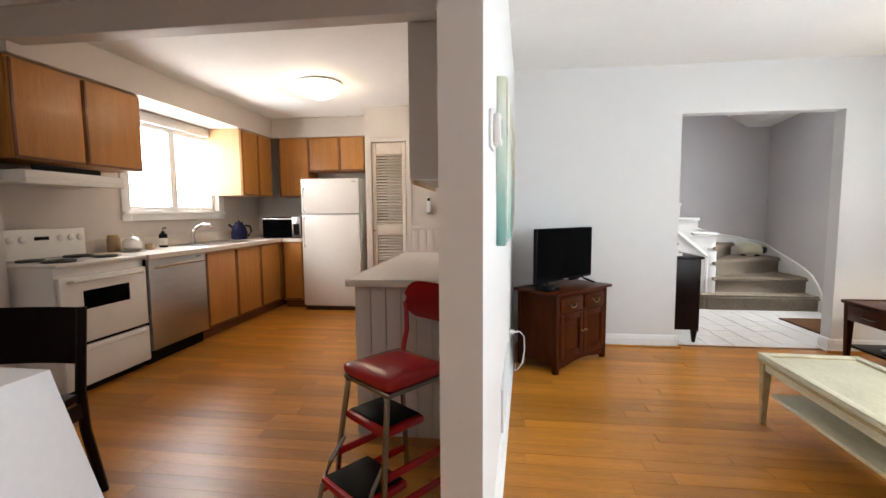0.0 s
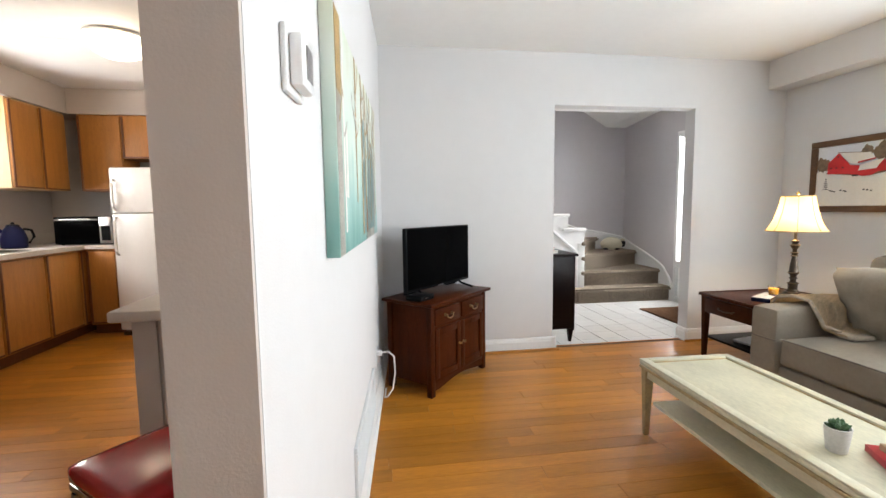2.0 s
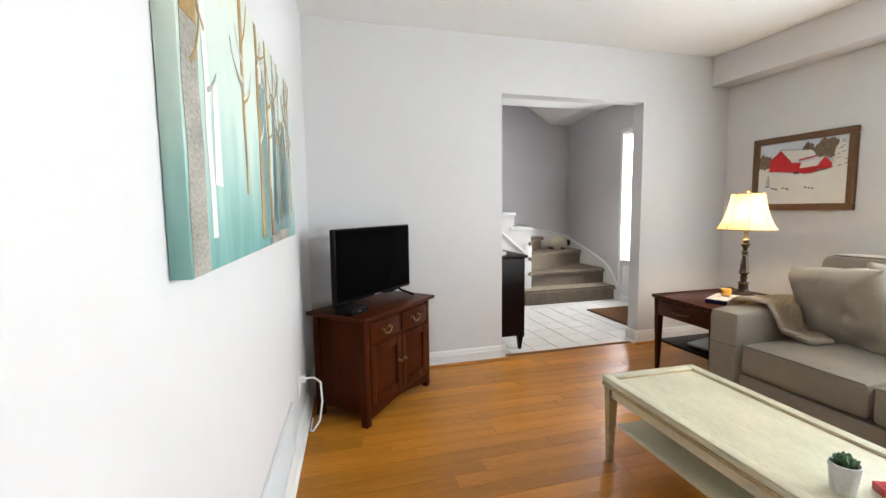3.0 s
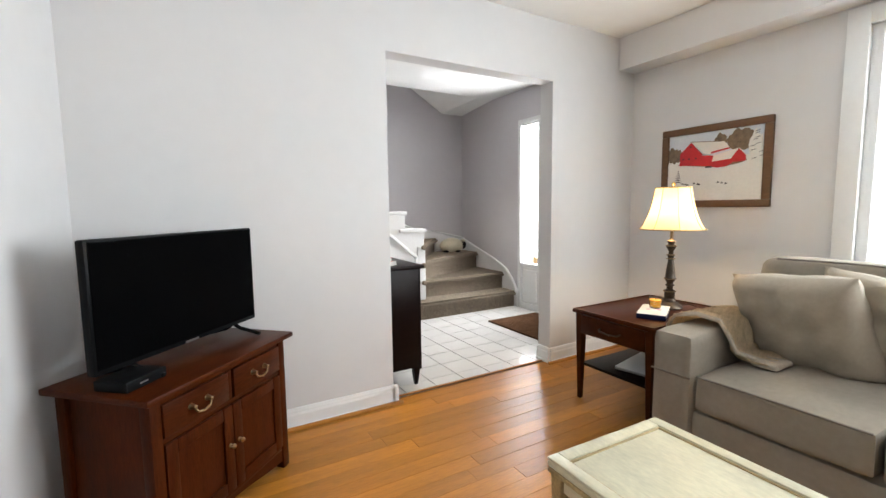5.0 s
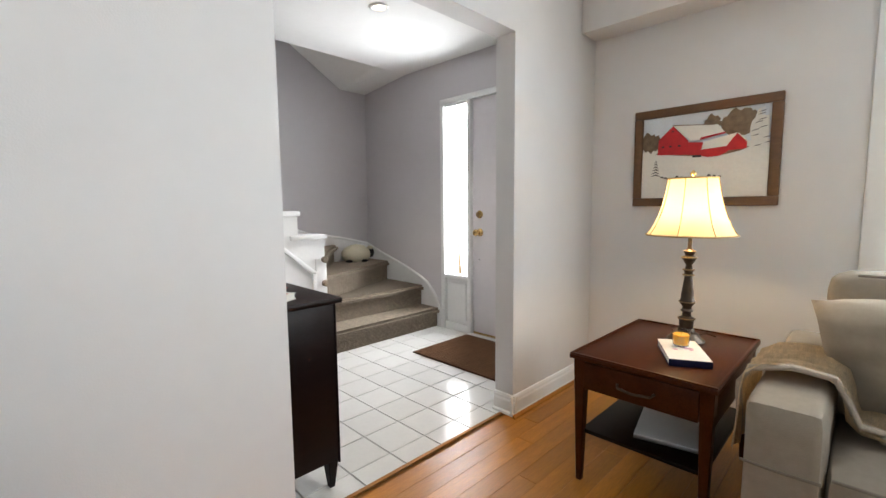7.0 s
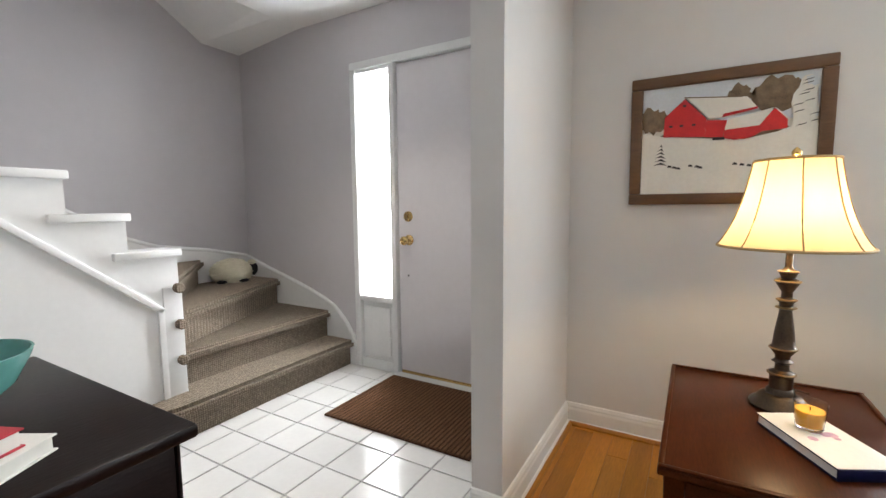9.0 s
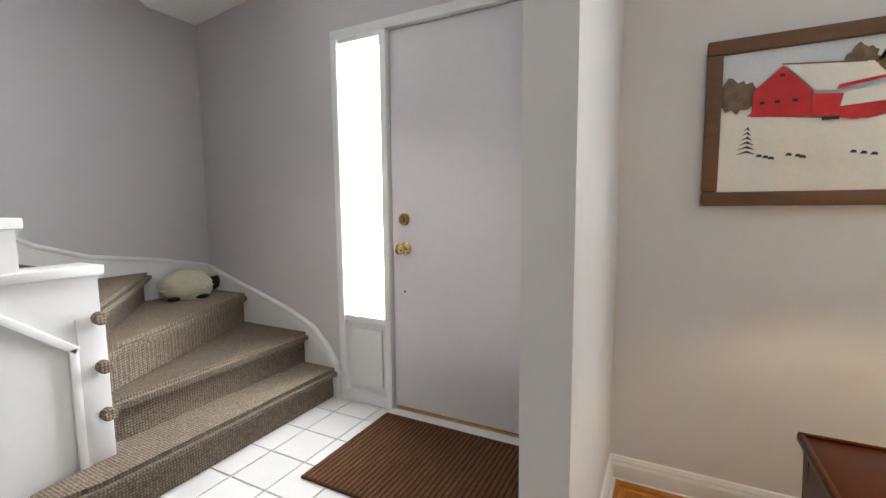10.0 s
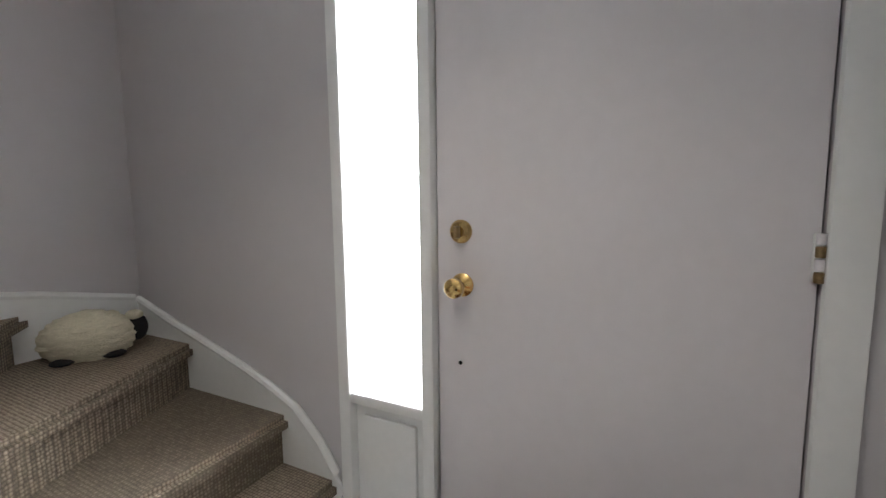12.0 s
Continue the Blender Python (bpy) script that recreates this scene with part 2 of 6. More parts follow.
def taper(x, y, z0, z1, w0, w1):
    """A square leg, w0 wide at its foot and w1 at its head."""
    bm = box(x - 0.5, y - 0.5, z0, x + 0.5, y + 0.5, z1)
    for v in bm.verts:
        w = w0 if v.co.z < (z0 + z1) / 2 else w1
        v.co.x, v.co.y = x + (v.co.x - x) * w, y + (v.co.y - y) * w
    bmesh.ops.bevel(bm, geom=list(bm.edges), offset=0.003, segments=1, affect="EDGES")
    return bm


def mesh_ob(name, bm, material, smooth=None):
    me = bpy.data.meshes.new(name)
    bm.to_mesh(me)
    bm.free()
    me.materials.append(material)
    ob = new(name, me)
    if smooth is not None:
        me.shade_smooth()
        me.set_sharp_from_angle(angle=radians(smooth))
    return ob


def part(name, bm, material, parent, label="", smooth=35):
    ob = mesh_ob(name, bm, material, smooth)
    ob.parent = parent
    return tagged(ob, label) if label else ob


def thing(name, label, category, m=None, group=""):
    e = new(name)
    e.empty_display_size = 0.1
    if m is not None:
        e.matrix_world = m
    return tagged(e, label, category, group)


def setting(name, bm, material, label, category="", smooth=None):
    return tagged(mesh_ob(name, bm, material, smooth), label, category or name.split("_")[0], kind="structure")


# ---- the rooms ----
def skew_x(y):
    """The living-room face of the partition wall, which leans a little off square."""
    return 0.035 + 0.0685 * (y - 1.265)


bm = box(-3.6, -2.5, -0.12, 4.2, 4.1, -0.012)
add_box(bm, -3.6, 4.1, -0.12, 0.18, 6.2, -0.012)
floor = setting("floor", bm, FLOORD, "honey-stained oak strip floor, glossy", "floor")
foyer_floor = setting("floor_foyer", box(0.18, 4.1, -0.12, 4.2, 6.95, -0.006), GROUT, "white glazed square tiles with grey grout", "tiled floor")

# partition between kitchen and living room
setting("wall_partition", prism([(-0.085, 1.265), (skew_x(1.265), 1.265), (skew_x(4.04), 4.04), (skew_x(4.04), 4.16), (-0.085, 4.16)], 0, 2.42), WALL, "pale grey painted partition wall with a square end", "wall")
bm = box(skew_x(4.04), 4.04, 0, 1.628, 4.16, 2.42)
add_box(bm, 1.628, 4.04, 2.012, 2.88, 4.16, 2.42)
add_box(bm, 2.88, 4.04, 0, 3.86, 4.16, 2.42)
setting("wall_north", bm, WALL, "pale grey living-room wall with a wide cased-less opening", "wall")
setting("wall_end", box(-0.085, 1.252, 0, skew_x(1.265) - 0.001, 1.2645, 2.42), BEIGE, "beige painted square end of the partition", "wall")
# window wall of the living room, window from y -0.5 to 2.655
bm = box(3.755, -2.4, 0, 3.95, -0.5, 2.42)
add_box(bm, 3.755, 2.655, 0, 3.95, 4.04, 2.42)
add_box(bm, 3.755, -0.5, 0, 3.95, 2.655, 0.78)
add_box(bm, 3.755, -0.5, 2.08, 3.95, 2.655, 2.42)
setting("wall_east", bm, WALL, "pale grey living-room wall with a wide white window", "wall")
setting("beam", box(3.563, -2.4, 2.178, 3.753, 4.038, 2.418, 0.004), WALL, "pale grey boxed ceiling beam along the window wall", "beam")
# door wall of the foyer
bm = box(3.86, 4.16, 0, 4.05, 4.30, 2.60)
add_box(bm, 3.86, 5.52, 0, 4.05, 6.85, 4.6)
add_box(bm, 3.86, 4.30, 2.06, 4.05, 5.52, 2.60)
setting("wall_foyer_east", bm, FOYER, "grey foyer wall around the front door", "wall")
bm = box(0.18, 6.73, 0, 3.86, 6.85, 4.6)
add_box(bm, 0.06, 4.16, 0, 0.18, 6.85, 4.6)
setting("wall_stairwell", bm, FOYER, "grey stairwell wall rising to the upper floor", "wall")
setting("wall_stairwell_header", box(0.18, 5.98, 2.517, 3.86, 6.038, 4.6), FOYER, "grey wall above the foyer ceiling edge", "wall")
setting("ceiling_stairwell", box(0.06, 6.0, 4.6, 4.05, 6.85, 4.7), CEIL, "white ceiling above the stairs", "ceiling")
# south, west
bm = box(-3.45, -2.5, 0, 3.95, -2.36, 2.42)
setting("wall_south", bm, WALL, "pale grey wall behind the dining area", "wall")
bm = box(-3.40, -2.36, 0, -3.24, 3.66, 2.42)
add_box(bm, -3.40, 4.95, 0, -3.24, 5.95, 2.42)
add_box(bm, -3.40, 3.66, 0, -3.24, 4.95, 1.225)
add_box(bm, -3.40, 3.66, 2.08, -3.24, 4.95, 2.42)
setting("wall_west", bm, BEIGE, "beige kitchen wall with a sink window", "wall")
bm = box(-3.24, 5.83, 0, -0.085, 5.95, 2.42)
setting("wall_kitchen_north", bm, BEIGE, "beige kitchen wall behind the refrigerator", "wall")
bm = box(-1.46, 5.10, 0, -1.38, 5.83, 2.42)
add_box(bm, -1.38, 5.10, 2.02, -0.97, 5.20, 2.42)
add_box(bm, -0.97, 5.10, 0, -0.085, 5.20, 2.42)
setting("wall_pantry", bm, BEIGE, "beige pantry wall beside the refrigerator", "wall")
setting("wall_stub", box(-3.24, 2.30, 0, -2.93, 2.40, 2.42), BEIGE, "short beige wall at the end of the kitchen", "wall")
setting("header", box(-2.93, 2.40, 2.235, -0.087, 2.52, 2.418, 0.006), BEIGE, "beige header across the kitchen opening", "beam")
bm = box(-3.238, 2.42, 2.17, -2.82, 5.82, 2.418, 0.004)
setting("soffit", bm, BEIGE, "beige soffit above the wall cabinets", "soffit")
setting("soffit_north", box(-2.818, 5.50, 2.17, -1.462, 5.828, 2.418, 0.004), BEIGE, "beige soffit above the refrigerator cabinets", "soffit")
setting("ceiling", box(-3.45, -2.5, 2.42, 3.95, 4.16, 2.52), CEIL, "white painted ceiling", "ceiling")
setting("ceiling_kitchen", box(-3.45, 4.162, 2.42, 0.06, 5.95, 2.52), CEIL, "white painted kitchen ceiling", "ceiling")
setting("ceiling_foyer", prism([(0.18, 4.162), (3.86, 4.162), (3.86, 6.04), (0.18, 6.04)], 2.42, 2.515), CEIL, "white foyer ceiling ending at the stairwell", "ceiling")

# sloped underside of the upper flight, meeting a dropped corner over the winders
bm = bmesh.new()
rows = []
for x, zf, zb in ((3.86, 2.42, 2.354), (3.64, 2.42, 2.354), (3.55, 2.46, 2.356), (2.60, 3.03, 2.93), (1.60, 3.63, 3.53)):
    rows.append([bm.verts.new(c) for c in ((x, 6.04, zf), (x, 6.728, zb), (x, 6.728, zb + 0.08), (x, 6.04, zf + 0.08))])
for a, b in zip(rows, rows[1:]):
    for k in range(4):
        q = (k + 1) % 4
        bm.faces.new((a[k], b[k], b[q], a[q]))
bm.faces.new(rows[0])
bm.faces.new(rows[-1][::-1])
bmesh.ops.recalc_face_normals(bm, faces=bm.faces)
setting("ceiling_winder", bm, CEIL, "white sloping soffit over the winding stairs", "ceiling")


def baseboard(name, a, b, side, z=0.0):
    """Two-step baseboard with a shoe mould between plan points a and b; side is the normal into the room."""
    a, b, s = Vector((*a, 0)), Vector((*b, 0)), Vector((*side, 0))
    bm = bmesh.new()
    prof = [(0.0, 0.0), (0.028, 0.0), (0.026, 0.012), (0.016, 0.018), (0.016, 0.072), (0.012, 0.084), (0.012, 0.092), (0.007, 0.105), (0.0, 0.108)]
    r1 = [bm.verts.new(a + s * d + Vector((0, 0, h + z))) for d, h in prof]
    r2 = [bm.verts.new(b + s * d + Vector((0, 0, h + z))) for d, h in prof]
    for i in range(len(prof) - 1):
        bm.faces.new((r1[i], r1[i + 1], r2[i + 1], r2[i]))
    bm.faces.new(r1)
    bm.faces.new(r2[::-1])
    bmesh.ops.recalc_face_normals(bm, faces=bm.faces)
    return setting(name, bm, WHITE, "white moulded baseboard", "baseboard")


def shoe(a, b, side):
    """Honey-stained quarter round at the foot of a baseboard."""
    a, b, s = Vector((*a, 0)), Vector((*b, 0)), Vector((*side, 0))
    bm = bmesh.new()
    prof = [(0.029, 0.0), (0.045, 0.0), (0.043, 0.008), (0.036, 0.015), (0.029, 0.018)]
    r1 = [bm.verts.new(a + s * d + Vector((0, 0, h))) for d, h in prof]
    r2 = [bm.verts.new(b + s * d + Vector((0, 0, h))) for d, h in prof]
    for i in range(len(prof)):
        j = (i + 1) % len(prof)
        bm.faces.new((r1[i], r1[j], r2[j], r2[i]))
    bm.faces.new(r1)
    bm.faces.new(r2[::-1])
    bmesh.ops.recalc_face_normals(bm, faces=bm.faces)
    return setting("trim_shoe", bm, FLOORW, "honey-stained wooden shoe moulding", "trim")


sk = Vector((1, -0.0685)).normalized()
baseboard("baseboard_partition", (skew_x(1.265), 1.265), (skew_x(4.035), 4.035), sk)
baseboard("baseboard_north", (skew_x(4.04), 4.04), (1.655, 4.04), (0, -1))
baseboard("baseboard_north_end", (2.852, 4.04), (3.755, 4.04), (0, -1))
baseboard("baseboard_jamb", (2.88, 4.012), (2.88, 4.16), (-1, 0))
baseboard("baseboard_jamb_west", (1.628, 4.012), (1.628, 4.16), (1, 0))
baseboard("baseboard_east", (3.755, 4.035), (3.755, -2.36), (-1, 0))
shoe((skew_x(4.04) + 0.03, 4.04), (1.672, 4.04), (0, -1))
shoe((2.84, 4.04), (3.73, 4.04), (0, -1))
shoe((3.755, 4.01), (3.755, 2.9), (-1, 0))
setting("trim_threshold", box(1.66, 4.085, 0, 2.85, 4.105, 0.006, 0.002), FLOORD, "dark metal threshold strip between wood and tile", "trim")


# ---- windows and front door ----
def snow_backdrop(name, bm):
    return setting(name, bm, GLOWSKY, "bright overcast sky outside the window", "backdrop")


def window_unit(name, xin, xout, y0, y1, z0, z1, inward, mullions, label):
    """A cased window in a wall that faces along x."""
    w = tagged(new(name), label, "window", kind="structure")
    s = inward
    c = 0.085
    for yy in ((y0 - c, y0 + 0.01), (y1 - 0.01, y1 + c)):
        part("casing", box(min(xin, xin + s * 0.02), yy[0], z0 - c, max(xin, xin + s * 0.02), yy[1], z1 + c, 0.004), WHITE, w)
    for zz in ((z0 - c, z0 + 0.01), (z1 - 0.01, z1 + c)):
        part("casing", box(min(xin, xin + s * 0.022), y0 + 0.01, zz[0], max(xin, xin + s * 0.022), y1 - 0.01, zz[1], 0.004), WHITE, w)
    xm = xin - s * 0.08
    f = part("window_frame", box(xm - 0.03, y0, z0, xm + 0.03, y0 + 0.05, z1, 0.004), WHITE, w)
    part("window_frame", box(xm - 0.03, y1 - 0.05, z0, xm + 0.03, y1, z1, 0.004), WHITE, w)
    part("window_frame", box(xm - 0.03, y0 + 0.05, z0, xm + 0.03, y1 - 0.05, z0 + 0.05, 0.004), WHITE, w)
    part("window_frame", box(xm - 0.03, y0 + 0.05, z1 - 0.05, xm + 0.03, y1 - 0.05, z1, 0.004), WHITE, w)
    part("window_sill", box(min(xin, xin + s * 0.04), y0 - c, z0 - 0.03, max(xin - s * 0.05, xin + s * 0.04), y1 + c, z0 - 0.002, 0.004), WHITE, w)
    edges = [y0 + 0.05] + [y0 + (y1 - y0) * k / (mullions + 1) for k in range(1, mullions + 1)] + [y1 - 0.05]
    for k in range(1, mullions + 1):
        ym = edges[k]
        part("mullion", box(xm - 0.034, ym - 0.045, z0 + 0.05, xm + 0.034, ym + 0.045, z1 - 0.05, 0.004), WHITE, w)
    for a, b in zip(edges, edges[1:]):
        p = part("pane", box(xm - 0.004, a, z0 + 0.05, xm + 0.004, b, z1 - 0.05), PANE, w)
        p.visible_shadow = False
    return w


window_unit("window_1", -3.24, -3.40, 3.66, 4.95, 1.225, 2.08, 1, 1, "white two-light window above the kitchen sink")
window_unit("window_2", 3.755, 3.95, -0.50, 2.655, 0.78, 2.08, -1, 3, "wide white picture window behind the sofa")
snow_backdrop("backdrop_west", box(-3.75, 2.9, 0.4, -3.70, 5.6, 2.9))
snow_backdrop("backdrop_east", box(4.40, -1.3, 0.2, 4.45, 3.5, 2.8))
snow_backdrop("backdrop_foyer", box(4.40, 4.9, 0.1, 4.45, 5.8, 2.6))

# front door with sidelight
door = tagged(new("door_1"), "closed white slab front door with brass locks", "door", kind="structure")
part("slab", box(3.87, 4.304, 0.012, 3.915, 5.181, 2.038, 0.003), DOORW, door, "flat white painted door slab, slightly scuffed")
part("sill", box(3.80, 4.30, 0, 3.86, 5.20, 0.012, 0.003), VENTM, door, "worn pale door sill")
part("sweep", box(3.862, 4.32, 0.012, 3.869, 5.17, 0.03, 0.002), BRASS, door, "thin brass sweep strip")


def lock_part(name, prof, y, z, label):
    bm = lathe(prof, 24)
    bmesh.ops.rotate(bm, verts=bm.verts, cent=(0, 0, 0), matrix=Matrix.Rotation(radians(-90), 3, "Y"))
    bmesh.ops.translate(bm, verts=bm.verts, vec=(3.87, y, z))
    return part(name, bm, BRASS, door, label)


k1 = lock_part("deadbolt", [(0.034, 0), (0.034, 0.006), (0.028, 0.014), (0.016, 0.017), (0.015, 0.02)], 5.104, 1.066, "round brass deadbolt rose")
part("thumb_turn", box(3.825, 5.098, 1.049, 3.852, 5.110, 1.083, 0.003), OLDBRASS, k1)
lock_part("door_knob", [(0.034, 0), (0.034, 0.005), (0.022, 0.014), (0.013, 0.018), (0.013, 0.034), (0.022, 0.042), (0.029, 0.054), (0.028, 0.066), (0.018, 0.075), (0.006, 0.077)], 5.10, 0.912, "polished brass door knob")
bm = lathe([(0.006, 0), (0.006, 0.002)], 12)
bmesh.ops.rotate(bm, verts=bm.verts, cent=(0, 0, 0), matrix=Matrix.Rotation(radians(-90), 3, "Y"))
bmesh.ops.translate(bm, verts=bm.verts, vec=(3.869, 5.108, 0.678))
part("screw_hole", bm, BLACK, door, "small dark hole in the door")
for zz in (0.22, 1.03, 1.86):
    hg = part("hinge", box(3.856, 4.298, zz - 0.05, 3.872, 4.318, zz + 0.05, 0.003), WHITE, door, "painted butt hinge")
    for i in range(4):
        part("knuckle", lathe([(0.008, zz - 0.05 + i * 0.026), (0.009, zz - 0.048 + i * 0.026), (0.009, zz - 0.03 + i * 0.026), (0.008, zz - 0.028 + i * 0.026)], 10, 3.852, 4.308), DOORW if i % 2 else OLDBRASS, hg)
dframe = tagged(new("door_frame_1"), "white door frame with a glazed sidelight and panel", "door frame", kind="structure")
for y0, y1 in ((4.225, 4.30), (5.185, 5.225), (5.505, 5.55)):
    part("jamb", box(3.838, y0, 0, 3.93, y1, 2.041, 0.004), WHITE, dframe)
part("stop", box(3.917, 4.28, 0, 3.935, 5.20, 2.06), WHITE, dframe)
part("head", box(3.838, 4.225, 2.042, 3.93, 5.55, 2.09, 0.004), WHITE, dframe)
part("lower_panel", box(3.875, 5.225, 0.0, 3.92, 5.505, 0.48, 0.003), WHITE, dframe)
part("panel_mould", box(3.858, 5.262, 0.10, 3.876, 5.468, 0.44, 0.006), WHITE, dframe)
part("panel_foot", box(3.845, 5.225, 0.0, 3.88, 5.505, 0.07, 0.004), WHITE, dframe)
part("sidelight_rail", box(3.845, 5.225, 0.48, 3.925, 5.505, 0.515, 0.004), WHITE, dframe)
part("sidelight_head", box(3.850, 5.225, 2.018, 3.925, 5.505, 2.041, 0.004), WHITE, dframe)
pn = part("pane", box(3.89, 5.225, 0.515, 3.896, 5.505, 2.018), PANE, dframe)
pn.visible_shadow = False

# ---- stairs ----
N = (2.75, 5.83)
stairs = tagged(new("stairs"), "winding stairs with taupe carpet and white painted sides", "stairs", kind="structure")
RZ = 0.18


def step(points, z, nose):
    """One carpeted step: a body set back under a rounded nosing."""
    s = part("step", prism(points, max(0, z - RZ - 0.18), z - 0.045), CARPET, stairs)
    part("tread", prism(nose, z - 0.045, z, 0.02), CARPET, s)
    return s


step([(2.50, 5.68), (2.56, 5.63), (2.66, 5.61), (3.858, 5.61), (3.858, 5.90), (2.78, 5.90), (2.78, 5.745), (2.50, 5.745)], RZ,
     [(2.462, 5.745), (2.47, 5.66), (2.53, 5.60), (2.64, 5.575), (3.858, 5.575), (3.858, 5.90), (2.78, 5.90), (2.78, 5.747)])
step([(N[0], 5.84), (3.858, 5.83), (3.858, 6.6), (N[0], 6.0)], 2 * 0.186, [(N[0] - 0.03, 5.795), (3.858, 5.795), (3.858, 6.6), (N[0], 6.0)])
step([(N[0], 5.87), (3.858, 6.38), (3.858, 6.728), (3.0, 6.728), (N[0], 6.2)], 3 * 0.189, [(N[0] - 0.03, 5.828), (3.858, 6.34), (3.858, 6.728), (3.0, 6.728), (N[0], 6.2)])
step([(N[0], 5.91), (3.42, 6.728), (2.79, 6.728)], 4 * 0.186, [(N[0] - 0.03, 5.832), (N[0] + 0.02, 5.832), (3.47, 6.728), (2.79, 6.728)])
for k in range(5, 14):
    x = N[0] - (k - 5) * 0.2165
    step([(x - 0.30, 5.83), (x - 0.03, 5.83), (x - 0.03, 6.728), (x - 0.30, 6.728)], k * RZ, [(x - 0.30, 5.83), (x, 5.83), (x, 6.728), (x - 0.30, 6.728)])
# closed white side with stepped top, caps and raking trim
outline = [(N[0] - 0.002, 0.0)]
for k in range(5, 14):
    x = N[0] - (k - 5) * 0.2165
    outline += [(x - 0.002, k * RZ - 0.008), (x - 0.2185, k * RZ - 0.008)]
    part("cap", box(x - 0.285, 5.725, k * RZ - 0.006, x + 0.012, 5.90, k * RZ + 0.030, 0.006), WHITE, stairs)
outline.append((outline[-1][0], 0.0))
bm = bmesh.new()
ra = [bm.verts.new((x, 5.752, z)) for x, z in outline]
rb = [bm.verts.new((x, 5.828, z)) for x, z in outline]
bm.faces.new(ra)
bm.faces.new(rb[::-1])
for k in range(len(outline)):
    q = (k + 1) % len(outline)
    bm.faces.new((ra[k], rb[k], rb[q], ra[q]))
bmesh.ops.recalc_face_normals(bm, faces=bm.faces)
part("side_panel", bm, WHITE, stairs, "white painted closed stair side", None)
part("corner_post", box(2.665, 5.742, 0.18, 2.757, 5.835, 0.74, 0.004), WHITE, stairs)
for k in (2, 3, 4):
    bm = lathe([(0.012, 0), (0.024, 0.003), (0.026, 0.03), (0.02, 0.036)], 14)
    bmesh.ops.rotate(bm, verts=bm.verts, cent=(0, 0, 0), matrix=Matrix.Rotation(radians(90), 3, "X"))
    bmesh.ops.translate(bm, verts=bm.verts, vec=(2.733, 5.744, k * 0.186 - 0.012))
    part("nosing_end", bm, CARPET, stairs, "rolled carpet end of a nosing")
part("trim_post", box(2.635, 5.735, 0.18, 2.665, 5.752, 0.64, 0.004), WHITE, stairs)
bm = box(-0.015, 5.735, -0.015, 2.6, 5.752, 0.015, 0.004)
bmesh.ops.rotate(bm, verts=bm.verts, cent=(0, 0, 0), matrix=Matrix.Rotation(radians(-(180 - 39.8)), 3, "Y"))
bmesh.ops.translate(bm, verts=bm.verts, vec=(2.65, 0, 0.635))
part("trim_rake", bm, WHITE, stairs)
baseboard("baseboard_stairs", (1.9, 5.752), (2.50, 5.752), (0, -1))


def skirt(points, name, label):
    """A white stair skirt board with a rounded cap, along 3D points of its top edge; it reaches down 0.30."""
    bm = bmesh.new()
    for (p, q) in zip(points, points[1:]):
        d = (Vector(q) - Vector(p))
        nrm = Vector((-d.y, d.x, 0)).normalized() * 0.02
        lo = Vector((0, 0, -0.34))
        va = [bm.verts.new(c) for c in (Vector(p) + lo, Vector(q) + lo, Vector(q), Vector(p))]
        vb = [bm.verts.new(Vector(v.co) + nrm) for v in va]
        bm.faces.new(va)
        bm.faces.new(vb[::-1])
        for i in range(4):
            bm.faces.new((va[i], vb[i], vb[(i + 1) % 4], va[(i + 1) % 4]))
    bmesh.ops.recalc_face_normals(bm, faces=bm.faces)
    s = part(name, bm, WHITE, stairs, label)
    part("skirt_cap", tube([(Vector(p) + Vector((-0.012 if p[0] > 3.8 else 0, -0.012 if p[1] > 6.7 else 0, 0))) for p in points], 0.016, 8), WHITE, s)
    return s


side = [(3.857, 5.553, 0.14), (3.857, 5.58, 0.205), (3.857, 5.65, 0.305), (3.857, 5.76, 0.408), (3.857, 5.86, 0.455), (3.857, 6.0, 0.508), (3.857, 6.2, 0.57), (3.857, 6.45, 0.64), (3.857, 6.728, 0.725)]
skirt(side, "skirt_board", "curved white stair skirt board")
back = [(3.84, 6.727, 0.735), (3.5, 6.727, 0.81), (3.14, 6.727, 0.865), (2.9, 6.727, 0.95), (2.6, 6.727, 1.15), (1.2, 6.727, 2.32)]
skirt(back, "skirt_board", "white stair skirt board along the rear wall")


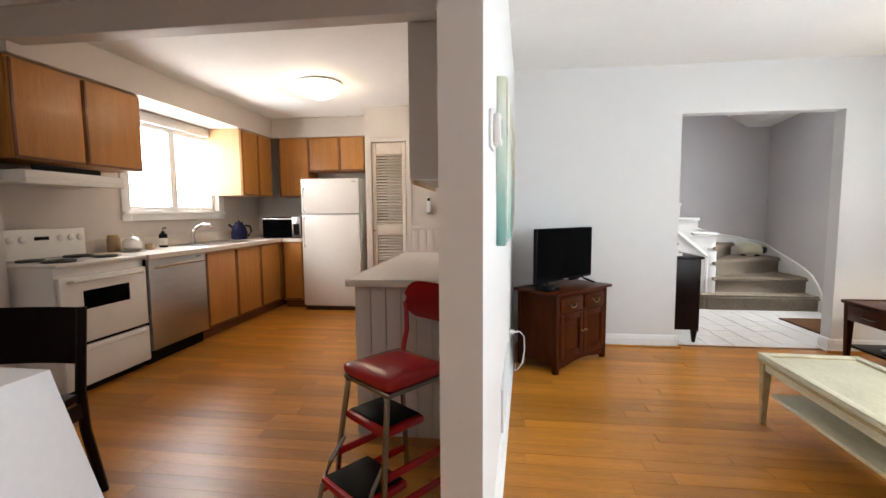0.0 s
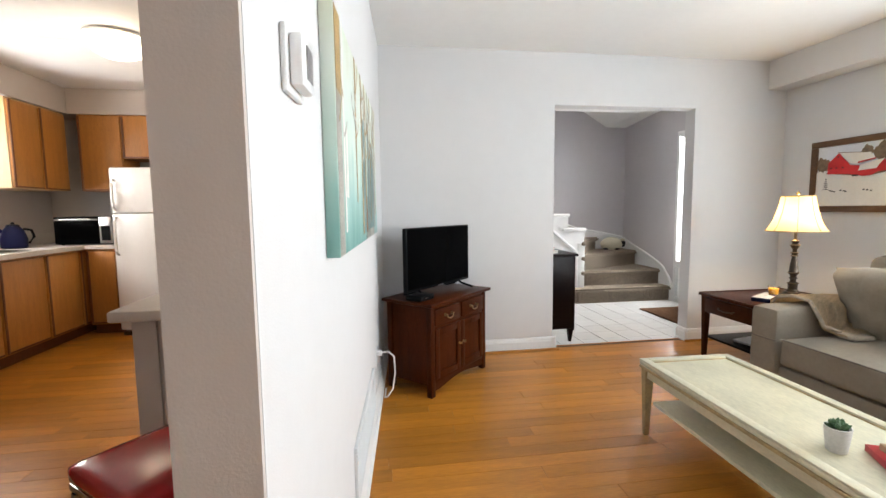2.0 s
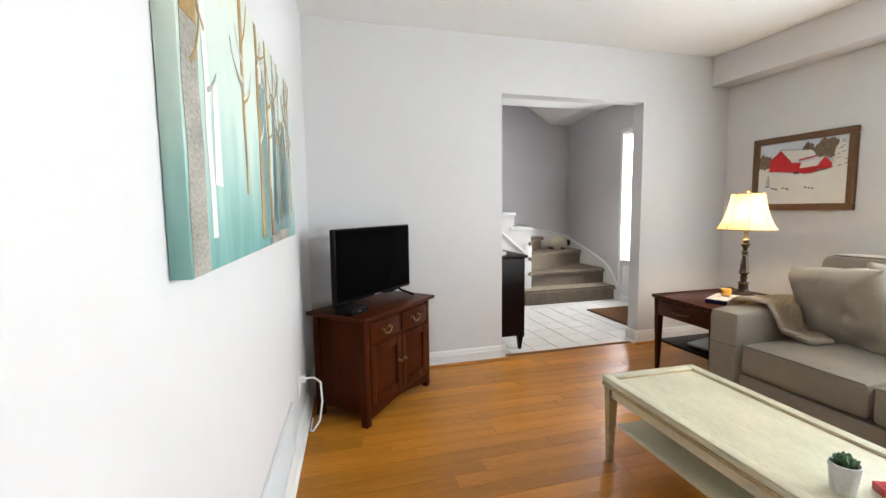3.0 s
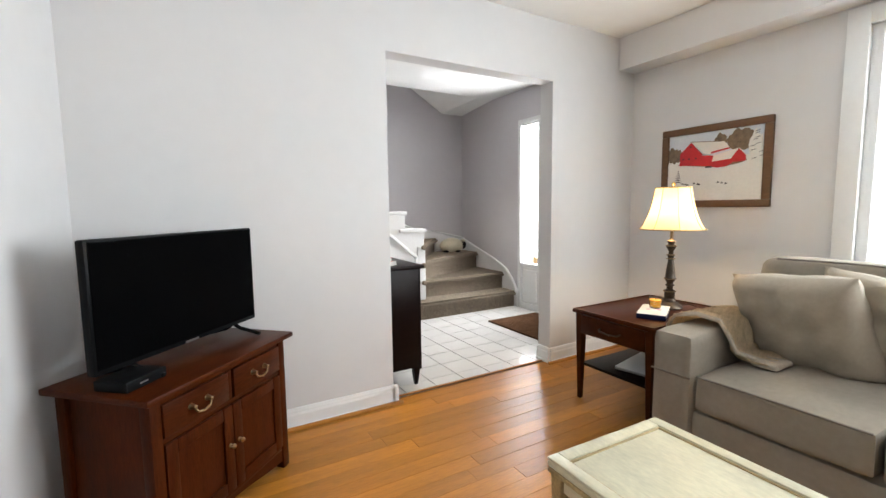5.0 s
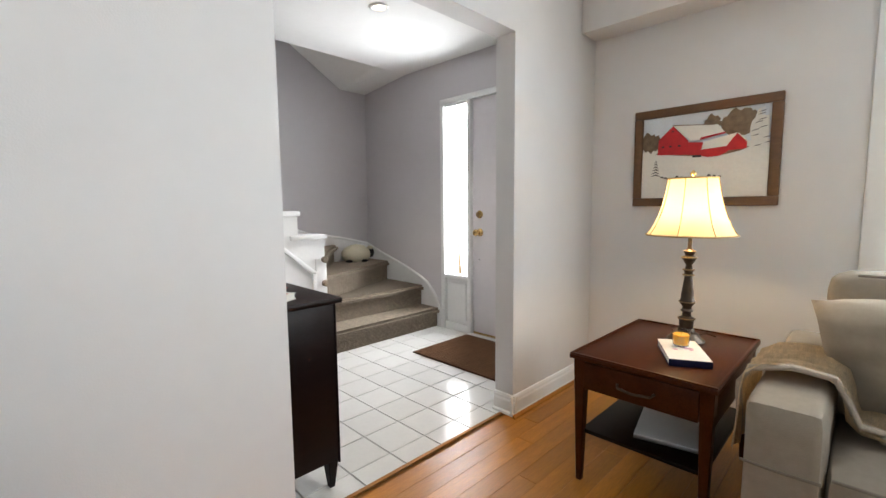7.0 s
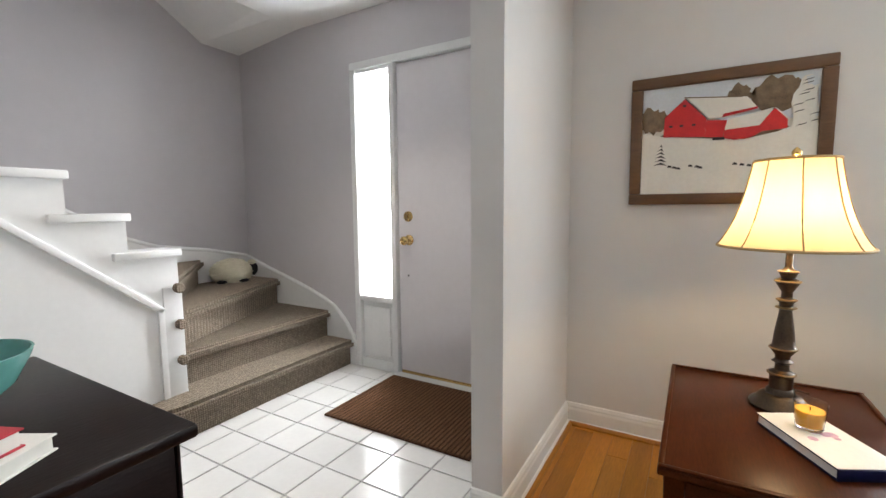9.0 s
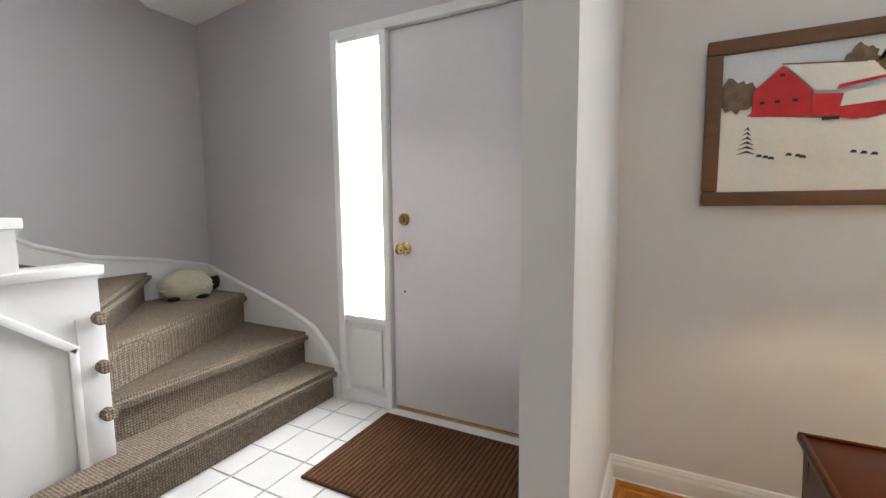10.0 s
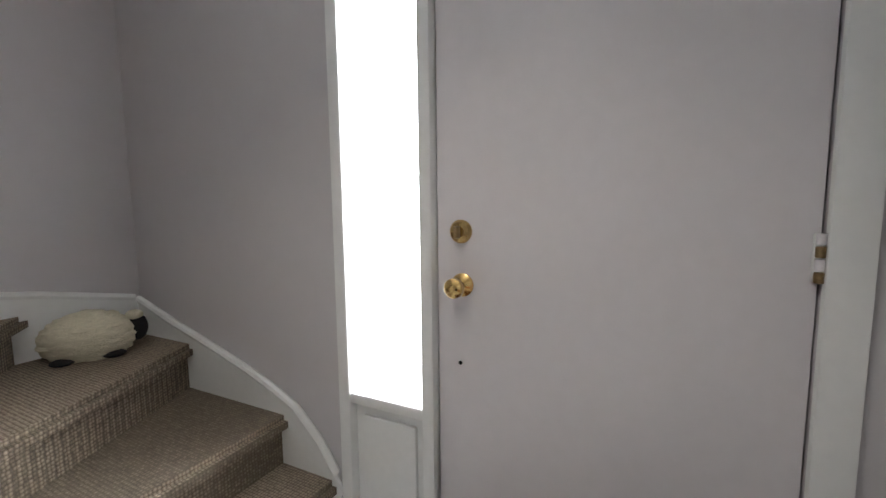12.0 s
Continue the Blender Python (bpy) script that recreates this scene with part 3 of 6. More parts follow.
# ---- living room ----
def soft_box(x0, y0, z0, x1, y1, z1, r, crown=0.0, wob=0.006, cuts=7):
    """An upholstered block: rounded edges, a crowned top and slightly uneven faces."""
    bm = bmesh.new()
    bmesh.ops.create_cube(bm, size=2)
    bmesh.ops.subdivide_edges(bm, edges=list(bm.edges), cuts=cuts, use_grid_fill=True)
    sx, sy, sz = (x1 - x0) / 2, (y1 - y0) / 2, (z1 - z0) / 2
    c = Vector(((x0 + x1) / 2, (y0 + y1) / 2, (z0 + z1) / 2))
    for v in bm.verts:
        # crowd the grid towards the edges, then round them
        q = [math.copysign(abs(a) ** 0.6, a) for a in v.co]
        p = Vector((q[0] * sx, q[1] * sy, q[2] * sz))
        inner = Vector((max(-sx + r, min(sx - r, p.x)), max(-sy + r, min(sy - r, p.y)), max(-sz + r, min(sz - r, p.z))))
        d = p - inner
        if d.length > 1e-6:
            p = inner + d.normalized() * min(d.length, r) if sum(abs(a) > 1e-5 for a in d) > 1 else p
        if v.co.z > 0:
            p.z += crown * (1 - q[0] ** 2) * (1 - q[1] ** 2)
        p += c
        p += Vector([noise.noise(p * 5 + Vector((k * 9, 0, 0))) for k in range(3)]) * wob
        v.co = p
    return bm


def pillow_bm(w, h, t, n=22):
    """A stuffed square cushion with pulled corners and creases."""
    bm = bmesh.new()
    grids = []
    for s in (1, -1):
        g = []
        for i in range(n + 1):
            row = []
            for j in range(n + 1):
                u, v = 2 * i / n - 1, 2 * j / n - 1
                e = max(0, (1 - u ** 4) * (1 - v ** 4)) ** 0.45
                pinch = 1 - 0.07 * (1 - abs(u * v)) * (abs(u) ** 8 + abs(v) ** 8)
                wr = 0.028 * noise.noise(Vector((u * 2.2 + 3, v * 2.6 + s, 1))) + 0.016 * noise.noise(Vector((u * 7, v * 5, s)))
                row.append(bm.verts.new((u * w / 2 * pinch, s * (t / 2 * e + wr * e) + 0.0, v * h / 2 * pinch)))
            g.append(row)
        grids.append(g)
    for s, g in enumerate(grids):
        for i in range(n):
            for j in range(n):
                f = (g[i][j], g[i + 1][j], g[i + 1][j + 1], g[i][j + 1])
                bm.faces.new(f if s else f[::-1])
    bmesh.ops.remove_doubles(bm, verts=bm.verts, dist=0.0005)
    bmesh.ops.recalc_face_normals(bm, faces=bm.faces)
    return bm


sofa = thing("sofa", "taupe fabric sofa with loose cushions and square arms", "sofa", pose(0.13, 0.05, 0) @ Matrix.Diagonal((1, 1, 0.985, 1)))
part("base", soft_box(2.34, 0.80, 0.05, 3.32, 2.87, 0.27, 0.03, wob=0.003), SOFA, sofa)
for y0, y1 in ((2.70, 2.885), (0.78, 0.965)):
    arm = part("arm", soft_box(2.30, y0, 0.05, 3.30, y1, 0.605, 0.035, 0.006, 0.004), SOFA, sofa)
    part("piping", tube([(2.302, y0 + 0.004, 0.42), (2.296, (y0 + y1) / 2, 0.42), (2.302, y1 - 0.004, 0.42)], 0.004, 6), PIPING, arm)
part("back_frame", soft_box(3.12, 0.965, 0.05, 3.34, 2.70, 0.78, 0.04, wob=0.004), SOFA, sofa)
for k in range(3):
    y1 = 2.698 - k * 0.578
    cu = part("seat_cushion", soft_box(2.325, y1 - 0.572, 0.272, 3.08, y1, 0.44, 0.028, 0.022, 0.006), SOFA, sofa)
    part("piping", tube([(2.322, y1 - 0.56, 0.432), (2.316, y1 - 0.28, 0.436), (2.322, y1 - 0.012, 0.432)], 0.0045, 6), PIPING, cu)
    bc = part("back_cushion", soft_box(2.93, y1 - 0.57, 0.43, 3.15, y1 + (0.055 if k == 0 else 0.0), 0.905, 0.06, 0.0, 0.012), SOFA, sofa)
    part("piping", tube([(2.955, y1 - 0.53, 0.898), (2.95, y1 - 0.28, 0.902), (2.955, y1 - 0.02, 0.898)], 0.005, 6), PIPING, bc)
for x in (2.40, 3.24):
    for y in (0.87, 2.80):
        part("foot", taper(x, y, 0, 0.055, 0.04, 0.055), ESPRESSO, sofa)
pl = tagged(mesh_ob("pillow", pillow_bm(0.50, 0.45, 0.22), PILLOW, 60), "plump taupe throw pillow leaning on the sofa arm", "pillow")
pl.matrix_world = pose(2.92, 2.555, 0.63, 0, 0, -102) @ pose(0, 0, 0, 20, -6, 0)
pl2 = tagged(mesh_ob("pillow", pillow_bm(0.45, 0.43, 0.15), PILLOW, 60), "second taupe pillow against the sofa back", "pillow")
pl2.matrix_world = pose(3.01, 2.31, 0.65, 0, 0, -86) @ pose(0, 0, 0, 14, 8, 0)


def draped_throw():
    """A folded blanket over the arm: down the outside, across, and down on to the seat."""
    path = [(2.925, 0.36), (2.922, 0.46), (2.918, 0.55), (2.905, 0.605), (2.87, 0.630), (2.80, 0.640), (2.72, 0.634), (2.685, 0.610), (2.672, 0.56), (2.665, 0.51), (2.64, 0.482), (2.58, 0.474), (2.53, 0.472)]
    bm = bmesh.new()
    rows = []
    m = 26
    for k, (y, z) in enumerate(path):
        f = k / (len(path) - 1)
        row = []
        for i in range(m + 1):
            u = i / m
            x = 2.44 + 0.10 * f + (0.40 - 0.14 * f) * u
            d = 0.012 * math.sin(u * 31 + f * 2) + 0.012 * noise.noise(Vector((u * 6, f * 4, 2)))
            flat = 1 if 3 < k < 7 else 0.6
            row.append(bm.verts.new((x + 0.006 * math.sin(f * 20), y + (d if k < 4 else -d if 6 < k < 10 else 0) * 0.8, z + d * flat * (1 if k > 2 else 0) + 0.01)))
        rows.append(row)
    for a, b in zip(rows, rows[1:]):
        for i in range(m):
            bm.faces.new((a[i], a[i + 1], b[i + 1], b[i]))
    r = bmesh.ops.solidify(bm, geom=bm.faces[:], thickness=0.014)
    bmesh.ops.recalc_face_normals(bm, faces=bm.faces)
    return bm


throw = thing("throw_blanket", "beige and caramel plaid throw draped over the sofa arm", "blanket", pose(0.14, 0.05, -0.008))
part("cloth", draped_throw(), THROW, throw, smooth=80)
part("folded_edge", tube([(2.50 + 0.02 * math.sin(k), 2.925 - 0.0 * k, 0.38 + 0.04 * k) for k in range(6)] + [(2.49, 2.90, 0.63), (2.49, 2.80, 0.658), (2.50, 2.70, 0.645), (2.52, 2.665, 0.57), (2.54, 2.645, 0.51), (2.58, 2.58, 0.49)], 0.010, 10), FRINGE, throw, "pale rolled hem")
part("fringe", soft_box(2.56, 2.50, 0.458, 2.70, 2.60, 0.485, 0.012, 0, 0.01), FRINGE, throw, "pale brushed fringe end")

# coffee table
ct = thing("coffee_table", "distressed cream coffee table with tapered legs and shelf", "coffee table", pose(1.757, 1.955, 0, 0, 0, -2) @ Matrix.Diagonal((1.04, 1, 1, 1)))
part("tabletop", box(-0.24, -0.70, 0.372, 0.24, 0.70, 0.392, 0.006), CREAM, ct)
for a in ((-0.24, -0.70, -0.20, 0.70), (0.20, -0.70, 0.24, 0.70), (-0.20, -0.70, 0.20, -0.655), (-0.20, 0.655, 0.20, 0.70)):
    part("rim", box(a[0], a[1], 0.3925, a[2], a[3], 0.402, 0.004), CREAM, ct)
for a in ((-0.200, -0.655, -0.192, 0.655), (0.192, -0.655, 0.200, 0.655), (-0.192, -0.655, 0.192, -0.647), (-0.192, 0.647, 0.192, 0.655)):
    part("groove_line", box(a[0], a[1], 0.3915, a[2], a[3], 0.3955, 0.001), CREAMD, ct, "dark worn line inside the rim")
for sx in (-1, 1):
    part("apron", box(sx * 0.222 - 0.009, -0.64, 0.315, sx * 0.222 + 0.009, 0.64, 0.371, 0.003), CREAM, ct)
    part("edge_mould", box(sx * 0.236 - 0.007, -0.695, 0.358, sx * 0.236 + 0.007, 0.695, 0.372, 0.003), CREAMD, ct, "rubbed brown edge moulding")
    part("apron", box(-0.20, sx * 0.672 - 0.009, 0.315, 0.20, sx * 0.672 + 0.009, 0.371, 0.003), CREAM, ct)
    for sy in (-1, 1):
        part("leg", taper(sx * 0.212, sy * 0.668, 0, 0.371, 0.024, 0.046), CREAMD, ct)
part("shelf", box(-0.19, -0.65, 0.165, 0.19, 0.65, 0.185, 0.004), CREAM, ct)

pot = thing("succulent_pot", "small succulent in a whitewashed tapered pot on the coffee table", "potted plant", pose(1.655, 1.775, 0.393))
part("pot", lathe([(0.026, 0), (0.028, 0.002), (0.036, 0.075), (0.037, 0.082), (0.033, 0.082), (0.031, 0.07), (0.004, 0.068)], 28), STONE, pot)
part("soil", lathe([(0.002, 0.069), (0.031, 0.070), (0.028, 0.074), (0.002, 0.075)], 16), SOIL, pot)
bm = bmesh.new()
rnd = random.Random(4)
for k in range(46):
    a, tilt, ln = rnd.uniform(0, 6.28), rnd.uniform(0.1, 1.1), rnd.uniform(0.018, 0.034)
    m = pose(rnd.uniform(-0.012, 0.012), rnd.uniform(-0.012, 0.012), 0.074) @ Matrix.Rotation(a, 4, "Z") @ Matrix.Rotation(tilt, 4, "Y")
    r = bmesh.ops.create_icosphere(bm, subdivisions=1, radius=1)
    for v in r["verts"]:
        v.co = m @ Vector((v.co.x * 0.0055, v.co.y * 0.0075, v.co.z * ln / 2 + ln / 2))
part("leaves", bm, GREEN, pot, "dark green fleshy leaves")


def book(label, m, w, d, h, cover, category="book"):
    """A hardback: two boards, a spine and a page block."""
    b = thing("book", label, category, m)
    part("page_block", box(-w / 2 + 0.004, -d / 2 + 0.004, 0.0025, w / 2 - 0.004, d / 2 - 0.004, h - 0.0025), PWHITE, b)
    part("cover", box(-w / 2, -d / 2, 0, w / 2, d / 2, 0.0025, 0.0008), cover, b)
    part("cover", box(-w / 2, -d / 2, h - 0.0025, w / 2, d / 2, h, 0.0008), cover, b)
    part("spine", box(-w / 2 - 0.002, -d / 2, 0.0, -w / 2 + 0.002, d / 2, h, 0.001), cover, b)
    return b


book("red hardback book at the bottom of the coffee-table stack", pose(1.775, 1.60, 0.393, 0, 0, -28), 0.20, 0.26, 0.022, REDB)
book("tan hardback book with a pale cover in the stack", pose(1.785, 1.595, 0.4155, 0, 0, -24), 0.16, 0.22, 0.02, TAN)
b3 = book("turquoise book with leafy print on top of the stack", pose(1.80, 1.595, 0.436, 0, 0, -20), 0.13, 0.19, 0.02, TURQ)
for k in range(3):
    part("print", lathe([(0.016, 0.0202), (0.015, 0.0208)], 14, 0.0 + 0.02 * (k % 2), -0.06 + 0.055 * k), GREEN if k % 2 else PWHITE, b3)

# end table
et = thing("end_table", "dark mahogany end table with drawer, shelf and tapered legs", "end table", pose(-0.087, 0.155, 0) @ Matrix.Diagonal((1.082, 0.963, 1, 1)))
part("tabletop", box(2.46, 2.975, 0.522, 3.13, 3.52, 0.540, 0.004), MAHOG, et)
for a in ((2.462, 2.977, 2.474, 3.518), (3.116, 2.977, 3.128, 3.518), (2.474, 2.977, 3.116, 2.989), (2.474, 3.506, 3.116, 3.518)):
    part("gallery_edge", box(a[0], a[1], 0.5402, a[2], a[3], 0.546, 0.002), MAHOG, et)
part("apron", box(2.485, 3.49, 0.395, 3.105, 3.505, 0.5215, 0.002), MAHOG, et)
part("apron", box(2.485, 2.99, 0.395, 3.105, 3.005, 0.5215, 0.002), MAHOG, et)
part("apron", box(3.09, 3.006, 0.395, 3.105, 3.489, 0.5215, 0.002), MAHOG, et)
dr = part("drawer", box(2.472, 3.035, 0.405, 2.488, 3.462, 0.515, 0.003), MAHOG, et)
part("handle", tube([(2.472, 3.18, 0.462), (2.452, 3.19, 0.455), (2.448, 3.25, 0.450), (2.452, 3.31, 0.455), (2.472, 3.32, 0.462)], 0.005, 8), BRONZE, dr, "dark bronze bail handle")
for x in (2.497, 3.093):
    for y in (3.012, 3.483):
        part("leg", taper(x, y, 0, 0.5215, 0.024, 0.048), MAHOG, et)
part("shelf", box(2.50, 3.015, 0.205, 3.09, 3.48, 0.222, 0.003), ESPRESSO, et)
lap = thing("closed_laptop", "closed grey laptop on the end-table shelf", "laptop", pose(2.875, 3.24, 0.2225, 0, 0, 12))
part("base", box(-0.17, -0.12, 0, 0.17, 0.12, 0.012, 0.003), STEEL, lap)
part("lid", box(-0.17, -0.12, 0.0125, 0.17, 0.12, 0.019, 0.003), VENTM, lap)

# table lamp
LX, LY, LZ = 3.075, 3.258, 0.541
lamp = thing("table_lamp", "lit table lamp with turned bronze stem and cream bell shade", "table lamp", pose(LX, LY, LZ) @ Matrix.Diagonal((1, 1, 1.02, 1)))
part("base", lathe([(0.072, 0), (0.075, 0.006), (0.070, 0.014), (0.058, 0.022), (0.050, 0.034), (0.038, 0.040)], 36), BRONZE, lamp)
part("stem", lathe([(0.036, 0.040), (0.034, 0.050), (0.028, 0.056), (0.029, 0.090), (0.034, 0.096), (0.030, 0.102), (0.018, 0.108), (0.017, 0.125), (0.026, 0.132), (0.018, 0.140), (0.019, 0.150), (0.030, 0.165), (0.033, 0.172), (0.027, 0.180), (0.024, 0.215), (0.017, 0.265), (0.015, 0.280), (0.024, 0.286), (0.016, 0.292), (0.017, 0.300), (0.024, 0.308), (0.014, 0.314), (0.013, 0.330), (0.026, 0.352), (0.031, 0.362), (0.016, 0.370), (0.024, 0.388), (0.013, 0.395), (0.009, 0.402), (0.009, 0.50)], 32), BRONZE, lamp)
for z, r in ((0.098, 0.0345), (0.171, 0.0335), (0.287, 0.0245), (0.309, 0.0245), (0.361, 0.0315), (0.388, 0.0245)):
    part("ring", lathe([(r - 0.003, z - 0.003), (r + 0.0012, z - 0.001), (r + 0.0012, z + 0.001), (r - 0.003, z + 0.003)], 32), OLDBRASS, lamp, "rubbed brass ring")
prof = [(0.175, 0.457), (0.163, 0.472), (0.148, 0.498), (0.132, 0.535), (0.118, 0.578), (0.107, 0.625), (0.099, 0.665), (0.095, 0.692)]
bm = bmesh.new()
rings = []
for r, z in prof:
    ring = []
    for i in range(96):
        a = 2 * math.pi * i / 96
        rr = r * (1 - 0.025 * abs(math.sin(4 * a)) ** 0.7)
        ring.append(bm.verts.new((rr * math.cos(a), rr * math.sin(a), z)))
    rings.append(ring)
for a, b in zip(rings, rings[1:]):
    for i in range(96):
        bm.faces.new((a[i], a[(i + 1) % 96], b[(i + 1) % 96], b[i]))
bmesh.ops.solidify(bm, geom=bm.faces[:], thickness=0.0015)
shade = part("shade", bm, SHADEM, lamp, "cream fabric bell shade with eight panels", 60)
for k in range(8):
    a = k * math.pi / 4
    part("seam", tube([((r + 0.002) * math.cos(a), (r + 0.002) * math.sin(a), z) for r, z in prof], 0.002, 5), SHADERIB, shade)
for r, z in (prof[0], prof[-1]):
    part("trim_band", tube([((r - 0.001) * math.cos(i * math.pi / 24), (r - 0.001) * math.sin(i * math.pi / 24), z) for i in range(49)], 0.004, 6), SHADERIB, shade)
part("finial", lathe([(0.004, 0.69), (0.004, 0.70), (0.011, 0.706), (0.012, 0.714), (0.006, 0.722), (0.002, 0.726)], 16), BRASS, lamp, "small brass finial")
part("spider", tube([(-0.092, 0, 0.688), (0, 0, 0.692), (0.092, 0, 0.688)], 0.002, 6), BRASS, lamp)
part("cord", tube([(0.072, 0, 0.006), (0.10, -0.02, 0.006), (0.13, -0.05, 0.012), (0.12, -0.09, 0.008)], 0.003, 6), BRONZE, lamp)
cb = book("cream book with faded floral cover on the end table", pose(2.85, 3.205, 0.5405, 0, 0, 27.5), 0.255, 0.145, 0.026, NAVY)
part("jacket", box(-0.126, -0.072, 0.0262, 0.127, 0.072, 0.0275, 0.0005), PWHITE, cb, "cream printed jacket")
for k in range(7):
    part("print", lathe([(0.008 + 0.003 * (k % 3), 0.0278), (0.007, 0.0284)], 9, -0.005 + 0.018 * (k % 4), -0.028 + 0.014 * (k % 5)), PINK, cb)
cn = thing("candle", "orange candle in a clear glass tumbler on the book", "candle", pose(2.892, 3.225, 0.5693))
part("glass", lathe([(0.026, 0), (0.029, 0.002), (0.035, 0.066), (0.0335, 0.066), (0.0275, 0.007), (0.002, 0.006)], 32), CLEAR, cn).visible_shadow = False
part("wax", lathe([(0.0268, 0.0075), (0.0312, 0.044), (0.030, 0.047), (0.004, 0.045)], 32), ORANGE, cn)
part("wick", lathe([(0.0012, 0.045), (0.001, 0.054)], 6), BLACK, cn)

# tv stand, turned across the corner
ts = thing("tv_stand", "cherry wood cabinet with two drawers and two doors", "tv stand", pose(0.507, 3.243, 0, 0, 0, 45.8))
W, D, H = 0.665, 0.37, 0.608
part("top", box(-0.03, -0.03, H - 0.022, W + 0.03, D + 0.02, H, 0.006), CHERRY, ts)
for x in (0, W - 0.04):
    part("post", box(x, 0, 0, x + 0.04, 0.04, H - 0.023, 0.003), CHERRYV, ts)
    part("post", box(x, D - 0.04, 0, x + 0.04, D, H - 0.023, 0.003), CHERRYV, ts)
    part("side_panel", box(x + 0.012, 0.041, 0.07, x + 0.028, D - 0.041, H - 0.024, 0.002), CHERRYV, ts)
part("back_panel", box(0.041, D - 0.02, 0.07, W - 0.041, D - 0.008, H - 0.024), CHERRYV, ts)
part("bottom", box(0.041, 0.03, 0.07, W - 0.041, D - 0.021, 0.085), CHERRY, ts)
for z0, z1 in ((H - 0.045, H - 0.0235), (0.435, 0.452), (0.086, 0.105)):
    part("rail", box(0.041, 0.004, z0, W - 0.041, 0.024, z1, 0.002), CHERRY, ts)
part("divider", box(W / 2 - 0.012, 0.005, 0.4525, W / 2 + 0.012, 0.024, H - 0.0455, 0.002), CHERRYV, ts)
bm = bmesh.new()
n = 24
pts = [(0.041 + (W - 0.082) * i / n, 0.035 + 0.03 * math.sin(math.pi * i / n) ** 2) for i in range(n + 1)]
for y in (0.006, 0.022):
    lo = [bm.verts.new((x, y, z)) for x, z in pts]
    hi = [bm.verts.new((x, y, 0.0855)) for x, z in pts]
    for i in range(n):
        bm.faces.new((lo[i], lo[i + 1], hi[i + 1], hi[i]))
bmesh.ops.bridge_loops(bm, edges=[e for e in bm.edges if e.is_boundary])
part("apron", bm, CHERRY, ts, "scalloped base apron")
for x0, x1 in ((0.043, W / 2 - 0.014), (W / 2 + 0.014, W - 0.043)):
    d = part("drawer", box(x0, -0.004, 0.455, x1, 0.018, H - 0.047, 0.003), CHERRY, ts)
    xm = (x0 + x1) / 2
    part("handle", tube([(xm - 0.035, -0.004, 0.512), (xm - 0.036, -0.02, 0.508), (xm - 0.026, -0.024, 0.492), (xm, -0.026, 0.486), (xm + 0.026, -0.024, 0.492), (xm + 0.036, -0.02, 0.508), (xm + 0.035, -0.004, 0.512)], 0.004, 8), OLDBRASS, d, "antique brass bail pull")
    for q in (-0.035, 0.035):
        bm = lathe([(0.011, 0), (0.009, 0.004), (0.006, 0.016), (0.007, 0.02), (0.003, 0.023)], 14)
        bmesh.ops.rotate(bm, verts=bm.verts, cent=(0, 0, 0), matrix=Matrix.Rotation(radians(90), 3, "X"))
        bmesh.ops.translate(bm, verts=bm.verts, vec=(xm + q, -0.004, 0.512))
        part("rosette", bm, OLDBRASS, d)
    x0, x1 = (0.043, W / 2 - 0.0015) if x0 < 0.1 else (W / 2 + 0.0015, W - 0.043)
    d = part("door", box(x0, 0.006, 0.107, x1, 0.018, 0.433, 0.001), CHERRYV, ts)
    for a in ((x0, x0 + 0.045, 0.107, 0.433), (x1 - 0.045, x1, 0.107, 0.433), (x0 + 0.046, x1 - 0.046, 0.107, 0.152), (x0 + 0.046, x1 - 0.046, 0.388, 0.433)):
        part("door_rail", box(a[0], -0.004, a[2], a[1], 0.0055, a[3], 0.003), CHERRYV, d)
    xm = x1 - 0.022 if x1 < W / 2 else x0 + 0.022
    bm = lathe([(0.009, 0), (0.005, 0.006), (0.010, 0.016), (0.004, 0.024)], 14)
    bmesh.ops.rotate(bm, verts=bm.verts, cent=(0, 0, 0), matrix=Matrix.Rotation(radians(90), 3, "X"))
    bmesh.ops.translate(bm, verts=bm.verts, vec=(xm, -0.004, 0.285))
    part("knob", bm, OLDBRASS, d, "antique brass knob")

tv = thing("television", "black flat-screen television on two splayed feet", "television", pose(0.507, 3.243, H + 0.0005, 0, 0, 45.8) @ pose(W / 2 + 0.02, 0.19, 0, 0, 0, 0))
part("bezel", box(-0.365, -0.012, 0.045, 0.365, 0.022, 0.46, 0.006), BLACK, tv)
part("screen", box(-0.355, -0.0145, 0.063, 0.355, -0.0125, 0.452), SCREEN, tv, "switched-off glossy black screen")
part("housing", box(-0.25, 0.0225, 0.08, 0.25, 0.06, 0.36, 0.012), BLACK, tv)
part("badge", box(-0.03, -0.0155, 0.049, 0.03, -0.0125, 0.056), STEEL, tv, "small pale maker's mark")
for x in (-0.24, 0.24):
    part("foot", tube([(x, 0.005, 0.05), (x + 0.01, -0.02, 0.03), (x + 0.02, -0.11, 0.008)], 0.008, 8), BLACK, tv)
    part("foot", tube([(x, 0.005, 0.05), (x - 0.01, 0.03, 0.03), (x - 0.015, 0.11, 0.008)], 0.008, 8), BLACK, tv)
mb = thing("media_box", "small black set-top box beside the television", "set-top box", pose(0.507, 3.243, H + 0.0005, 0, 0, 45.8) @ pose(0.07, 0.14, 0, 0, 0, 4))
part("case", box(-0.075, -0.06, 0, 0.075, 0.06, 0.034, 0.005), BLACK, mb)
part("front_strip", box(-0.03, -0.0615, 0.014, 0.0, -0.0605, 0.018), STEEL, mb)

